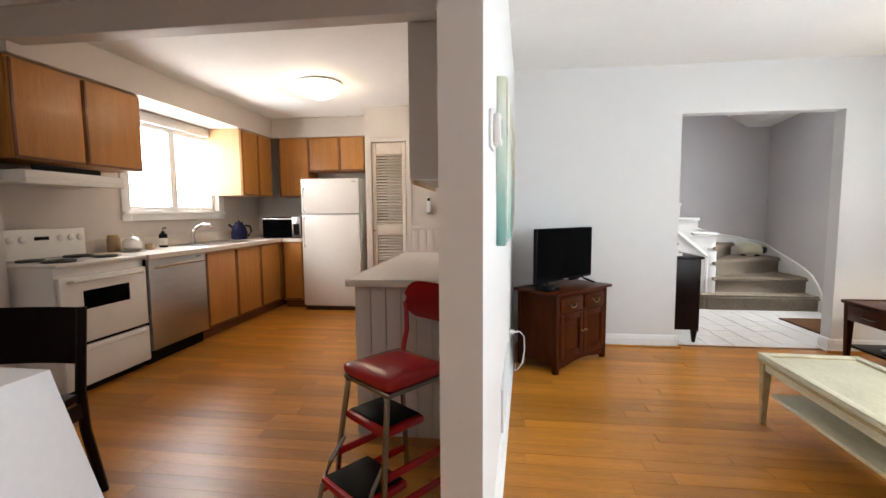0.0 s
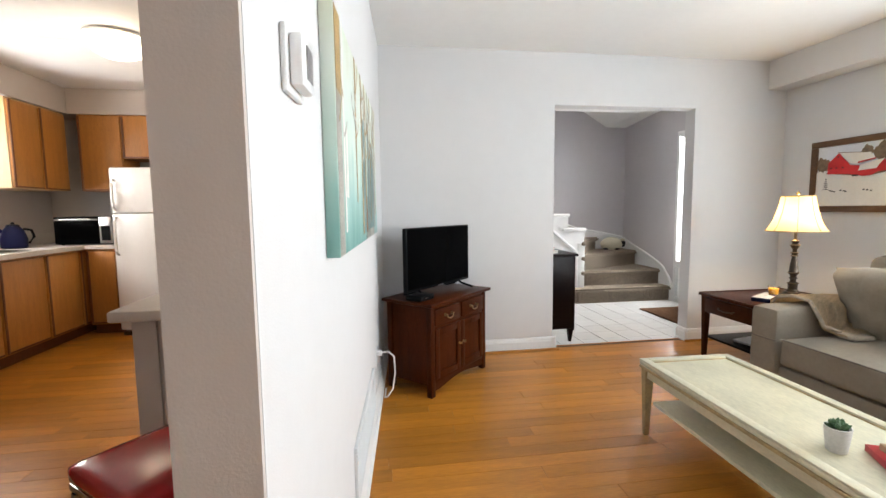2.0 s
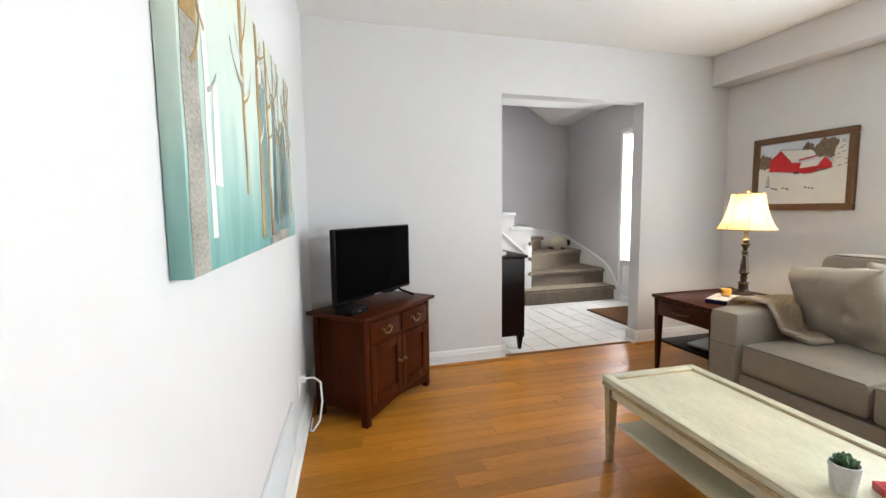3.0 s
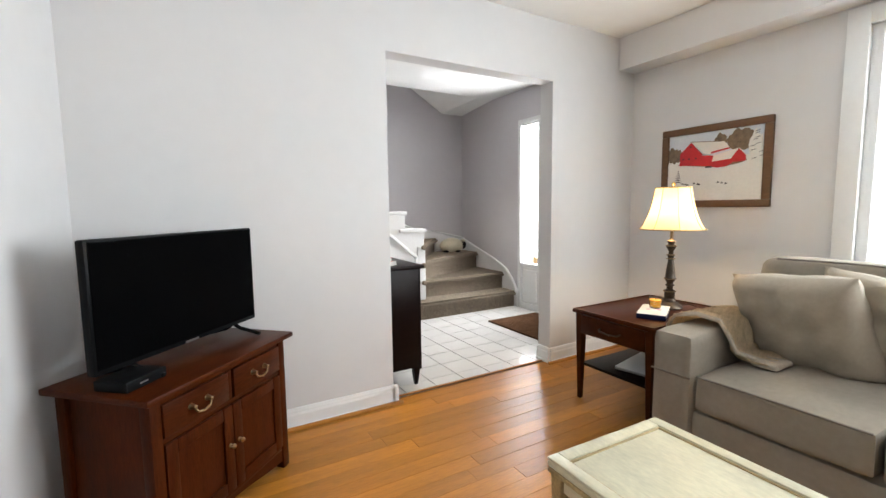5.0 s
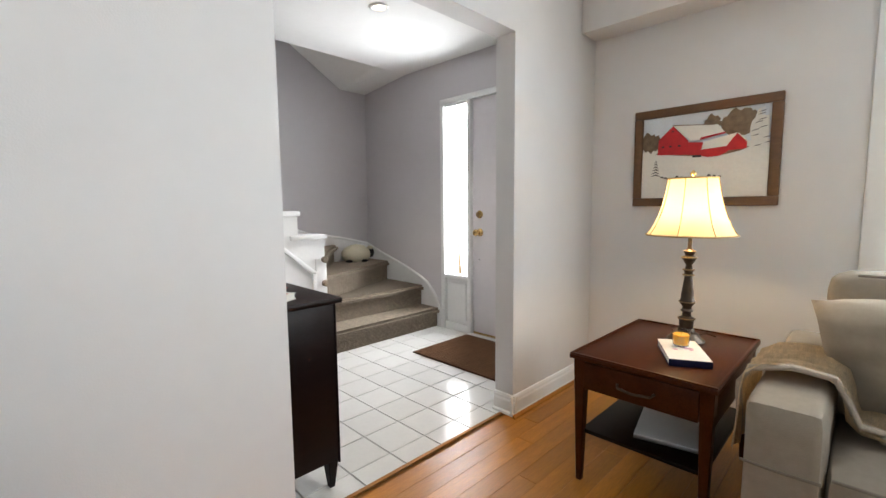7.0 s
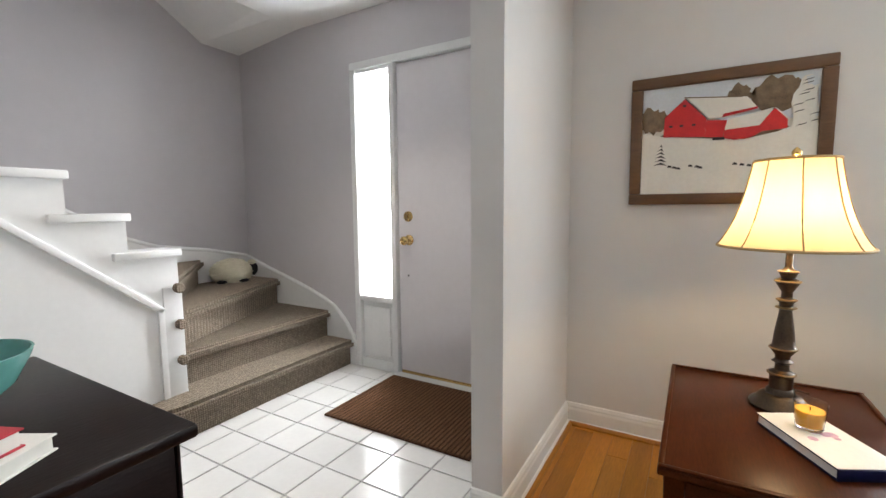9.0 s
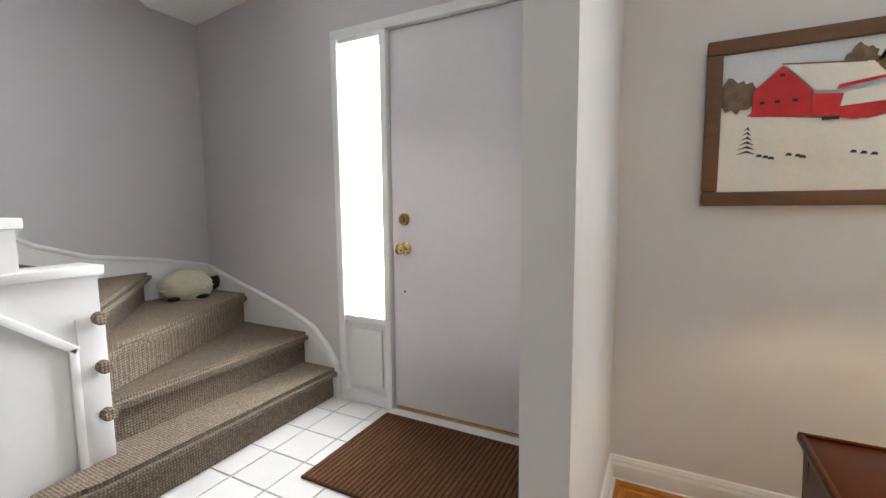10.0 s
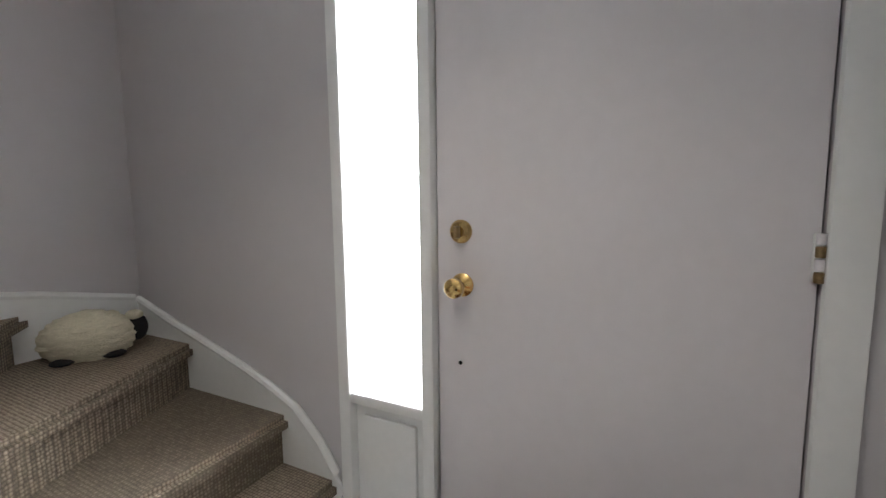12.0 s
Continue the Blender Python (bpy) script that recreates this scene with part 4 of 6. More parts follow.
# partition wall: canvas, thermostat, return-air grille, outlet, cable
PM = pose(skew_x(1.265), 1.265, 0, 0, 0, 90 - math.degrees(math.atan(0.0685)))


def on_partition(y, z):
    """A frame on the partition: x along the wall away from its end, y into the wall, z up."""
    return Matrix.Translation((skew_x(y), y, z)) @ pose(0, 0, 0, 0, 0, 90 - math.degrees(math.atan(0.0685)))


PTEAL = bpy.data.materials.new("misty_teal_paint")
PTEAL.use_nodes = True
_n, _l = PTEAL.node_tree.nodes, PTEAL.node_tree.links
_tc, _sp, _ns, _ad, _cr = _n.new("ShaderNodeTexCoord"), _n.new("ShaderNodeSeparateXYZ"), _n.new("ShaderNodeTexNoise"), _n.new("ShaderNodeMath"), _n.new("ShaderNodeValToRGB")
_ns.inputs["Scale"].default_value, _ns.inputs["Detail"].default_value = 5, 5
_mp = _n.new("ShaderNodeMapping")
_mp.inputs["Scale"].default_value = (3.5, 1, 0.8)
_l.new(_tc.outputs["Object"], _mp.inputs[0])
_l.new(_mp.outputs[0], _ns.inputs["Vector"])
_l.new(_tc.outputs["Object"], _sp.inputs[0])
_ad.operation = "MULTIPLY_ADD"
_l.new(_ns.outputs[0], _ad.inputs[0])
_ad.inputs[1].default_value = 0.35
_l.new(_sp.outputs[2], _ad.inputs[2])
_l.new(_ad.outputs[0], _cr.inputs[0])
_e = _cr.color_ramp.elements
_e[0].position, _e[0].color = 0.15, (0.13, 0.34, 0.31, 1)
_e[1].position, _e[1].color = 0.92, (0.55, 0.60, 0.42, 1)
for p, c in ((0.32, (0.30, 0.52, 0.47, 1)), (0.5, (0.55, 0.68, 0.60, 1)), (0.72, (0.66, 0.72, 0.64, 1))):
    el = _cr.color_ramp.elements.new(p)
    el.color = c
_l.new(_cr.outputs[0], _n["Principled BSDF"].inputs["Base Color"])
_n["Principled BSDF"].inputs["Roughness"].default_value = 0.35
TRUNKG = mat("painted_grey_bark", (0.33, 0.31, 0.26), 0.4, 0.55, 9, 0.3, 60, stretch=(1, 1, 2))
TRUNKB = mat("painted_amber_bark", (0.38, 0.24, 0.07), 0.4, 0.6, 10, 0.3, 60, stretch=(2, 1, 1))
TRUNKT = mat("painted_teal_shadow", (0.13, 0.24, 0.23), 0.4, 0.4, 8, 0.2, 60, stretch=(4, 1, 0.6))
RUST = mat("painted_rust", (0.34, 0.10, 0.035), 0.4, 0.6, 20, 0.3, 60)
art = thing("forest_canvas", "large unframed canvas of misty teal forest trees", "painting", on_partition(1.775, 1.066))
AW, AH = 1.30, 0.64
part("canvas", box(0, -0.036, 0, AW, -0.001, AH, 0.003), PTEAL, art)


def stroke(pts, w0, w1, m, lift):
    """A flat brush stroke on the canvas face."""
    bm = bmesh.new()
    rows = []
    for i, (x, z) in enumerate(pts):
        f = i / (len(pts) - 1)
        w = (w0 + (w1 - w0) * f) / 2
        a, b = pts[max(i - 1, 0)], pts[min(i + 1, len(pts) - 1)]
        dx, dz = b[0] - a[0], b[1] - a[1]
        ln = math.hypot(dx, dz)
        px, pz = -dz / ln * w, dx / ln * w
        rows.append([bm.verts.new((x + s * px, -0.0365 - d - lift, max(0.002, min(AH - 0.002, z + s * pz)))) for s, d in ((-1, 0), (1, 0))])
    for a, b in zip(rows, rows[1:]):
        bm.faces.new((a[0], a[1], b[1], b[0]))
    bmesh.ops.recalc_face_normals(bm, faces=bm.faces)
    bmesh.ops.solidify(bm, geom=bm.faces[:], thickness=0.0006)
    return part("brush_stroke", bm, m, art)


rnd = random.Random(7)
stroke([(0.66, 0.03), (0.66, 0.25), (0.66, 0.48)], 0.16, 0.07, TRUNKT, 0.0002)
stroke([(1.02, 0.08), (1.02, 0.25), (1.03, 0.44)], 0.24, 0.10, TRUNKT, 0.0002)
stroke([(0.84, 0.06), (0.84, 0.25), (0.85, 0.50)], 0.10, 0.05, TRUNKT, 0.0002)
stroke([(0.92, 0.02), (0.93, 0.22), (0.93, 0.40)], 0.34, 0.16, TRUNKT, 0.0002)
stroke([(0.70, 0.012), (0.86, 0.02), (1.08, 0.016)], 0.03, 0.045, TRUNKG, 0.0012)
stroke([(0.735, 0.03), (0.735, 0.10), (0.74, 0.18)], 0.035, 0.012, RUST, 0.0019)
stroke([(0.175, 0.16), (0.18, 0.25), (0.18, 0.36)], 0.05, 0.03, SNOW, 0.0004)
for x, w0, w1, z0, m in ((0.05, 0.085, 0.075, 0.0, TRUNKG), (0.13, 0.03, 0.03, 0.06, SNOW), (0.42, 0.016, 0.03, 0.15, TRUNKB), (0.60, 0.04, 0.028, 0.03, TRUNKB), (0.735, 0.034, 0.024, 0.04, TRUNKB), (0.86, 0.02, 0.016, 0.06, TRUNKG), (0.95, 0.016, 0.012, 0.07, TRUNKB), (1.13, 0.05, 0.03, 0.04, TRUNKG), (1.19, 0.018, 0.02, 0.1, TRUNKB), (1.27, 0.02, 0.016, 0.12, SNOW)):
    stroke([(x + 0.006 * rnd.uniform(-1, 1), z0 + (AH - 0.004 - z0) * k / 6) for k in range(7)], w0, w1, m, 0.0009)
    for k in range(6 if x > 0.3 else 2):
        z = rnd.uniform(0.30, 0.55)
        s = rnd.choice((-1, 1))
        dx, dz = rnd.uniform(0.05, 0.13), rnd.uniform(0.03, 0.11)
        if 0.01 < x + s * dx < AW - 0.01:
            stroke([(x, z), (x + s * dx * 0.45, z + dz * 0.3), (x + s * dx * 0.8, z + dz * 0.75), (x + s * dx, z + dz * 1.2)], 0.010, 0.003, rnd.choice((TRUNKB, TRUNKB, TRUNKG, SNOW)), 0.0016)
stroke([(0.05, 0.43), (0.05, 0.52), (0.05, 0.635)], 0.075, 0.09, TRUNKB, 0.0018)

th = thing("thermostat", "white wall thermostat with a grey display", "thermostat", on_partition(1.43, 1.395))
part("back_plate", box(0, -0.012, 0, 0.11, -0.0005, 0.115, 0.004), WHITE, th)
part("case", box(0.012, -0.036, 0.012, 0.098, -0.0125, 0.103, 0.006), WHITE, th)
part("display", box(0.04, -0.038, 0.03, 0.085, -0.0362, 0.09, 0.001), STEEL, th, "grey display window")
vg = thing("return_air_grille", "white louvred return-air grille low on the wall", "vent", on_partition(2.15, 0.115))
part("backing", box(0.02, -0.004, 0.02, 0.78, -0.0005, 0.20), BLACK, vg)
for a in ((0, 0, 0.80, 0.022), (0, 0.198, 0.80, 0.22), (0, 0.022, 0.022, 0.198), (0.778, 0.022, 0.80, 0.198)):
    part("frame", box(a[0], -0.014, a[1], a[2], -0.0005, a[3], 0.003), VENTM, vg)
for k in range(11):
    bm = box(0.022, -0.006, -0.0012, 0.778, 0.006, 0.0012)
    bmesh.ops.rotate(bm, verts=bm.verts, cent=(0, 0, 0), matrix=Matrix.Rotation(radians(35), 3, "X"))
    bmesh.ops.translate(bm, verts=bm.verts, vec=(0, -0.0075, 0.034 + k * 0.0155))
    part("slat", bm, VENTM, vg)
ol = thing("wall_outlet", "white wall outlet with a plugged white cable", "outlet", on_partition(3.19, 0.24))
part("plate", box(0, -0.006, 0, 0.075, -0.0005, 0.115, 0.002), WHITE, ol)
part("plug", box(0.022, -0.035, 0.07, 0.052, -0.0065, 0.10, 0.004), WHITE, ol)
part("cable", tube([(0.037, -0.034, 0.085), (0.045, -0.075, 0.086), (0.06, -0.105, 0.05), (0.06, -0.11, -0.05), (0.05, -0.095, -0.15), (0.05, -0.06, -0.2), (0.12, -0.04, -0.234), (0.26, -0.04, -0.234)], 0.005, 8), WHITE, ol)

# barn painting
pic = thing("barn_painting", "brown framed painting of a red barn in snow", "painting", pose(3.754, 3.763, 1.128, 0, 0, -90))
PW, PH, FB = 0.715, 0.56, 0.048
for a in ((0, 0, PW, FB), (0, PH - FB, PW, PH), (0, FB, FB, PH - FB), (PW - FB, FB, PW, PH - FB)):
    f = part("frame", box(a[0], -0.032, a[1], a[2], -0.001, a[3], 0.006), FRAMEW, pic)
part("liner", box(FB, -0.012, FB, PW - FB, -0.004, PH - FB), SNOW, pic, "painted snow field")


def paint(name, uv, m, lift):
    bm = bmesh.new()
    vs = [bm.verts.new((FB + u * (PW - 2 * FB), -0.0125 - 3.5 * lift, FB + v * (PH - 2 * FB))) for u, v in uv]
    bm.faces.new(vs)
    bmesh.ops.triangulate(bm, faces=bm.faces[:])
    return part(name, bm, m, pic, smooth=None)


paint("painted_sky", [(0, 0.62), (1, 0.62), (1, 1), (0, 1)], PSKY, 0.0002)


def blob(cu, cv, ru, rv, m, lift, seed, n=26):
    r = random.Random(seed)
    paint("painted_tree", [(min(1, max(0, cu + ru * math.cos(6.283 * i / n) * r.uniform(0.75, 1.1))), min(1, max(0, cv + rv * math.sin(6.283 * i / n) * r.uniform(0.7, 1.12)))) for i in range(n)], m, lift)


blob(0.06, 0.70, 0.11, 0.13, PTREE, 0.0010, 1)
blob(0.58, 0.86, 0.07, 0.10, PTREE, 0.0010, 2)
blob(0.80, 0.83, 0.15, 0.17, PTREE, 0.0013, 3)
blob(0.93, 0.70, 0.07, 0.24, SNOW, 0.0018, 4)
for k in range(16):
    r = random.Random(k + 50)
    u, v = 0.95 + r.uniform(-0.06, 0.04), 0.52 + 0.028 * k
    paint("painted_branch", [(u - 0.03, v), (u + 0.02, v + 0.012), (u + 0.03, v + 0.022), (u - 0.01, v + 0.012)], PDARK if k % 3 else SNOW, 0.0024)
paint("painted_snow", [(0, 0), (1, 0), (1, 0.56), (0.8, 0.55), (0.5, 0.52), (0.2, 0.53), (0, 0.58)], SNOW, 0.0021)
paint("painted_shade", [(0.12, 0.545), (0.40, 0.50), (0.62, 0.47), (0.80, 0.515), (0.86, 0.55), (0.80, 0.575), (0.14, 0.565)], PTREE, 0.0024)
paint("painted_barn", [(0.14, 0.536), (0.395, 0.515), (0.40, 0.68), (0.267, 0.875), (0.145, 0.72)], BARNRED, 0.0027)
paint("painted_roof", [(0.262, 0.885), (0.285, 0.862), (0.41, 0.68), (0.497, 0.672), (0.69, 0.725), (0.626, 0.835)], SNOW, 0.0033)
paint("painted_ridge", [(0.262, 0.888), (0.60, 0.842), (0.60, 0.833), (0.264, 0.878)], PTREE, 0.0036)
paint("painted_barn", [(0.49, 0.675), (0.685, 0.722), (0.685, 0.742), (0.50, 0.705)], BARNRED, 0.0036)
paint("painted_barn", [(0.395, 0.51), (0.50, 0.50), (0.52, 0.645), (0.40, 0.662)], BARNRED, 0.0036)
paint("painted_barn", [(0.50, 0.49), (0.56, 0.468), (0.65, 0.475), (0.715, 0.525), (0.71, 0.60), (0.51, 0.565)], BARNRED, 0.0036)
paint("painted_barn", [(0.70, 0.525), (0.845, 0.535), (0.845, 0.615), (0.775, 0.712), (0.695, 0.58)], BARNRED, 0.0039)
paint("painted_roof", [(0.508, 0.56), (0.525, 0.648), (0.772, 0.718), (0.70, 0.578)], SNOW, 0.0042)
paint("painted_roof", [(0.772, 0.718), (0.785, 0.712), (0.855, 0.612), (0.843, 0.612)], SNOW, 0.0042)
paint("painted_door", [(0.44, 0.475), (0.51, 0.475), (0.51, 0.50), (0.44, 0.50)], PDARK, 0.0042)
for u, v in ((0.175, 0.62), (0.24, 0.62), (0.315, 0.62), (0.255, 0.80)):
    paint("painted_window", [(u, v), (u + 0.022, v), (u + 0.022, v + 0.02), (u, v + 0.02)], PDARK, 0.0034)
for k, u in enumerate((0.17, 0.20, 0.225, 0.30, 0.34, 0.36, 0.56, 0.60, 0.64)):
    v = 0.25 - 0.01 * (k % 3)
    paint("painted_dab", [(u, v), (u + 0.03, v - 0.004), (u + 0.028, v + 0.014), (u + 0.01, v + 0.02)], PDARK, 0.0027)
for k in range(6):
    v, w = 0.27 + 0.034 * k, 0.05 - 0.007 * k
    paint("painted_fir", [(0.125 - w, v), (0.125, v + 0.012), (0.125 + w, v - 0.004), (0.13, v + 0.03)], PDARK, 0.0027)

# ---- foyer ----
chest = thing("dark_chest", "espresso wood chest with tapered feet in the foyer", "chest", pose(0, -0.791, 0) @ Matrix.Diagonal((1, 1.19, 1.04, 1)))
part("top", box(0.95, 4.165, 0.735, 1.915, 4.72, 0.757, 0.006), ESPRESSO, chest)
part("body", box(0.98, 4.18, 0.115, 1.885, 4.70, 0.734, 0.003), ESPRESSO, chest)
for y0, y1 in ((4.178, 4.225), (4.655, 4.702)):
    part("stile", box(1.886, y0, 0.10, 1.892, y1, 0.733, 0.002), ESPRESSO, chest)
for k in range(3):
    dd = part("drawer", box(0.99, 4.7005, 0.14 + k * 0.195, 1.875, 4.712, 0.32 + k * 0.195, 0.003), ESPRESSO, chest)
    for x in (1.2, 1.66):
        part("handle", tube([(x - 0.04, 4.712, 0.23 + k * 0.195), (x - 0.035, 4.735, 0.23 + k * 0.195), (x + 0.035, 4.735, 0.23 + k * 0.195), (x + 0.04, 4.712, 0.23 + k * 0.195)], 0.005, 8), BRONZE, dd)
for x in (1.0, 1.862):
    for y in (4.203, 4.677):
        part("foot", taper(x, y, 0, 0.1145, 0.022, 0.045), ESPRESSO, chest)
book("white paperback lying under the red book on the chest", pose(1.62, 4.33, 0.7875, 0, 0, 30), 0.20, 0.26, 0.024, PWHITE)
book("red hardback book on the foyer chest", pose(1.61, 4.335, 0.812, 0, 0, 24), 0.17, 0.24, 0.026, REDB)
bowl = thing("ceramic_bowl", "teal glazed ceramic bowl on the foyer chest", "bowl", pose(1.722, 4.545, 0.7872))
part("bowl", lathe([(0.035, 0), (0.04, 0.004), (0.05, 0.012), (0.085, 0.045), (0.105, 0.085), (0.11, 0.10), (0.106, 0.10), (0.082, 0.052), (0.045, 0.02), (0.002, 0.016)], 40), TEALB, bowl)
part("foot_ring", lathe([(0.036, -0.0), (0.041, 0.0), (0.041, 0.005), (0.036, 0.005)], 28), TAN, bowl, "unglazed clay foot")
cup = thing("black_tumbler", "tall black tumbler standing on the chest", "tumbler", pose(1.55, 4.56, 0.7872))
part("cup", lathe([(0.028, 0), (0.030, 0.003), (0.034, 0.13), (0.0355, 0.132), (0.033, 0.132), (0.029, 0.01), (0.002, 0.008)], 32), BLACK, cup)
dm = thing("doormat", "brown ribbed doormat before the front door", "doormat")
part("mat", box(3.165, 4.31, 0.001, 3.795, 5.195, 0.012, 0.004), MATM, dm)
for k in range(37):
    part("rib", box(3.17, 4.322 + k * 0.0236, 0.0122, 3.79, 4.336 + k * 0.0236, 0.0165, 0.0015, 1), RIBM, dm)


def sheep_bm():
    bm = bmesh.new()
    r = bmesh.ops.create_uvsphere(bm, u_segments=48, v_segments=28, radius=1)
    for v in r["verts"]:
        p = v.co.copy()
        k = 1 + 0.035 * math.sin(p.z * 34 + 1.5 * math.sin(p.x * 9)) + 0.04 * noise.noise(p * 3)
        flat = 0.55 if p.z < -0.5 else 1
        v.co = Vector((p.x * 0.19 * k, p.y * 0.13 * k, max(p.z, -0.72) * 0.115 * k + 0.085))
    return bm


sm = sheep_bm()
for f in sm.faces:
    f.material_index = 0
r = bmesh.ops.create_icosphere(sm, subdivisions=3, radius=1)
for v in r["verts"]:
    v.co = Vector((v.co.x * 0.045 + 0.195, v.co.y * 0.045, v.co.z * 0.06 + 0.10))
    for f in v.link_faces:
        f.material_index = 1
for sx in (-0.10, 0.09):
    r = bmesh.ops.create_icosphere(sm, subdivisions=2, radius=1)
    for v in r["verts"]:
        v.co = Vector((v.co.x * 0.05 + sx, v.co.y * 0.035 - 0.085, v.co.z * 0.016 + 0.016))
        for f in v.link_faces:
            f.material_index = 1
r = bmesh.ops.create_icosphere(sm, subdivisions=2, radius=1)
for v in r["verts"]:
    v.co = Vector((v.co.x * 0.04 + 0.185, v.co.y * 0.055, v.co.z * 0.022 + 0.158))
sheep = mesh_ob("sheep_cushion", sm, WOOL, 60)
sheep.data.materials.append(BLACKF)
tagged(sheep, "cream knitted sheep cushion with black face on the stairs", "cushion")
sheep.matrix_world = pose(3.575, 6.555, 0.567, 0, 0, -24) @ Matrix.Diagonal((0.8, 0.8, 0.9, 1))
rack = thing("photo_hook_rack", "white wall rack with small photo insets and key hooks", "key rack")
part("board", box(3.03, 4.1605, 1.04, 3.585, 4.182, 1.18, 0.004), WHITE, rack)
for k in range(5):
    x = 3.075 + k * 0.098
    part("photo_inset", box(x, 4.1822, 1.098, x + 0.066, 4.1835, 1.155), PHOTO[k % 3], rack, "small dark landscape photo")
    part("hook_plate", box(x + 0.018, 4.1822, 1.050, x + 0.048, 4.1845, 1.088, 0.001), STEEL, rack, "small steel hook plate")
    part("hook", tube([(x + 0.033, 4.184, 1.062), (x + 0.033, 4.200, 1.052), (x + 0.033, 4.206, 1.036), (x + 0.033, 4.216, 1.034), (x + 0.033, 4.222, 1.042)], 0.0022, 6), CHROME, rack)
plaque = thing("wall_plaque", "small white framed plaque above the key rack", "plaque")
part("panel", box(3.012, 4.1605, 1.248, 3.178, 4.168, 1.338, 0.001), PWHITE, plaque)
for a in ((3.0, 1.236, 3.19, 1.250), (3.0, 1.336, 3.19, 1.350), (3.0, 1.250, 3.014, 1.336), (3.176, 1.250, 3.19, 1.336)):
    part("frame", box(a[0], 4.1605, a[1], a[2], 4.176, a[3], 0.002), WHITE, plaque)
for k in range(3):
    part("pale_print", box(3.06 + 0.01 * k, 4.1682, 1.268 + 0.02 * k, 3.13 - 0.012 * k, 4.1688, 1.278 + 0.02 * k), VENTM, plaque)
dl = thing("recessed_downlight", "lit recessed ceiling downlight with white trim", "ceiling light", pose(2.80, 5.05, 2.405))
part("trim_ring", lathe([(0.062, 0.0145), (0.066, 0.008), (0.06, 0.004), (0.045, 0.006), (0.04, 0.0145)], 32), WHITE, dl)
part("lamp", lathe([(0.038, 0.0142), (0.036, 0.009), (0.02, 0.006), (0.002, 0.005)], 24), glow("warm_downlight", (1.0, 0.86, 0.66), 6), dl)


# ---- kitchen ----
FX = -2.63  # front of the base units


def oak_door(x0, z0, z1, y0, y1, parent, axis="x", m=OAK):
    """A flat oak door with a dark routed pull edge; it faces along +x, or along -y when axis is y."""
    if axis == "x":
        d = part("door", box(x0, y0, z0, x0 + 0.019, y1, z1, 0.003), m, parent)
        part("pull_edge", box(x0 + 0.0195, y0 + 0.002, z0, x0 + 0.026, y0 + 0.022, z1, 0.002), OAKD, d, "dark oak finger-pull edge")
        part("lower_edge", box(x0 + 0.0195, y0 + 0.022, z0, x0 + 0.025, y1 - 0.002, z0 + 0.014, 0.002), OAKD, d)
    else:
        d = part("door", box(y0, x0 - 0.019, z0, y1, x0, z1, 0.003), m, parent)
        part("pull_edge", box(y0 + 0.002, x0 - 0.026, z0, y0 + 0.022, x0 - 0.0195, z1, 0.002), OAKD, d, "dark oak finger-pull edge")
        part("lower_edge", box(y0 + 0.022, x0 - 0.025, z0, y1 - 0.002, x0 - 0.0195, z0 + 0.014, 0.002), OAKD, d)
    return d


stove = thing("range", "white electric range with coil burners and backguard", "range")
RY0, RY1 = 2.43, 3.12
part("body", box(-3.22, RY0, 0.06, FX - 0.02, RY1, 0.865, 0.004), APPL, stove)
part("cooktop", box(-3.22, RY0 - 0.004, 0.866, FX + 0.012, RY1 + 0.004, 0.888, 0.005), APPL, stove)
part("kick", box(-3.15, RY0 + 0.01, 0.0, FX - 0.06, RY1 - 0.01, 0.0595), BLACK, stove)
od = part("oven_door", box(FX - 0.019, RY0 + 0.008, 0.355, FX + 0.012, RY1 - 0.008, 0.80, 0.006), APPL, stove)
part("oven_window", box(FX + 0.0125, RY0 + 0.16, 0.575, FX + 0.0145, RY1 - 0.17, 0.70, 0.0008), SCREEN, od, "black oven window")
part("handle", tube([(FX + 0.012, RY0 + 0.06, 0.765), (FX + 0.04, RY0 + 0.07, 0.77), (FX + 0.043, (RY0 + RY1) / 2, 0.77), (FX + 0.04, RY1 - 0.07, 0.77), (FX + 0.012, RY1 - 0.06, 0.765)], 0.011, 10), APPL, od)
part("gap_strip", box(FX - 0.0185, RY0 + 0.004, 0.335, FX - 0.008, RY1 - 0.004, 0.354), BLACK, stove)
dw = part("drawer", box(FX - 0.019, RY0 + 0.008, 0.065, FX + 0.012, RY1 - 0.008, 0.334, 0.006), APPL, stove)
part("drawer_lip", box(FX + 0.0125, RY0 + 0.03, 0.295, FX + 0.024, RY1 - 0.03, 0.318, 0.004), APPL, dw)
bg = part("backguard", box(-3.22, RY0, 0.889, -3.13, RY1, 1.10, 0.008), APPL, stove)
part("display", box(-3.1295, 2.74, 1.02, -3.127, 2.84, 1.045), BLACK, bg)
for y in (2.50, 2.58, 2.66, 2.92, 3.0, 3.07):
    bm = lathe([(0.024, 0), (0.022, 0.012), (0.014, 0.018), (0.002, 0.019)], 16)
    bmesh.ops.rotate(bm, verts=bm.verts, cent=(0, 0, 0), matrix=Matrix.Rotation(radians(90), 3, "Y"))
    bmesh.ops.translate(bm, verts=bm.verts, vec=(-3.1295, y, 1.03))
    part("knob", bm, APPL, bg)
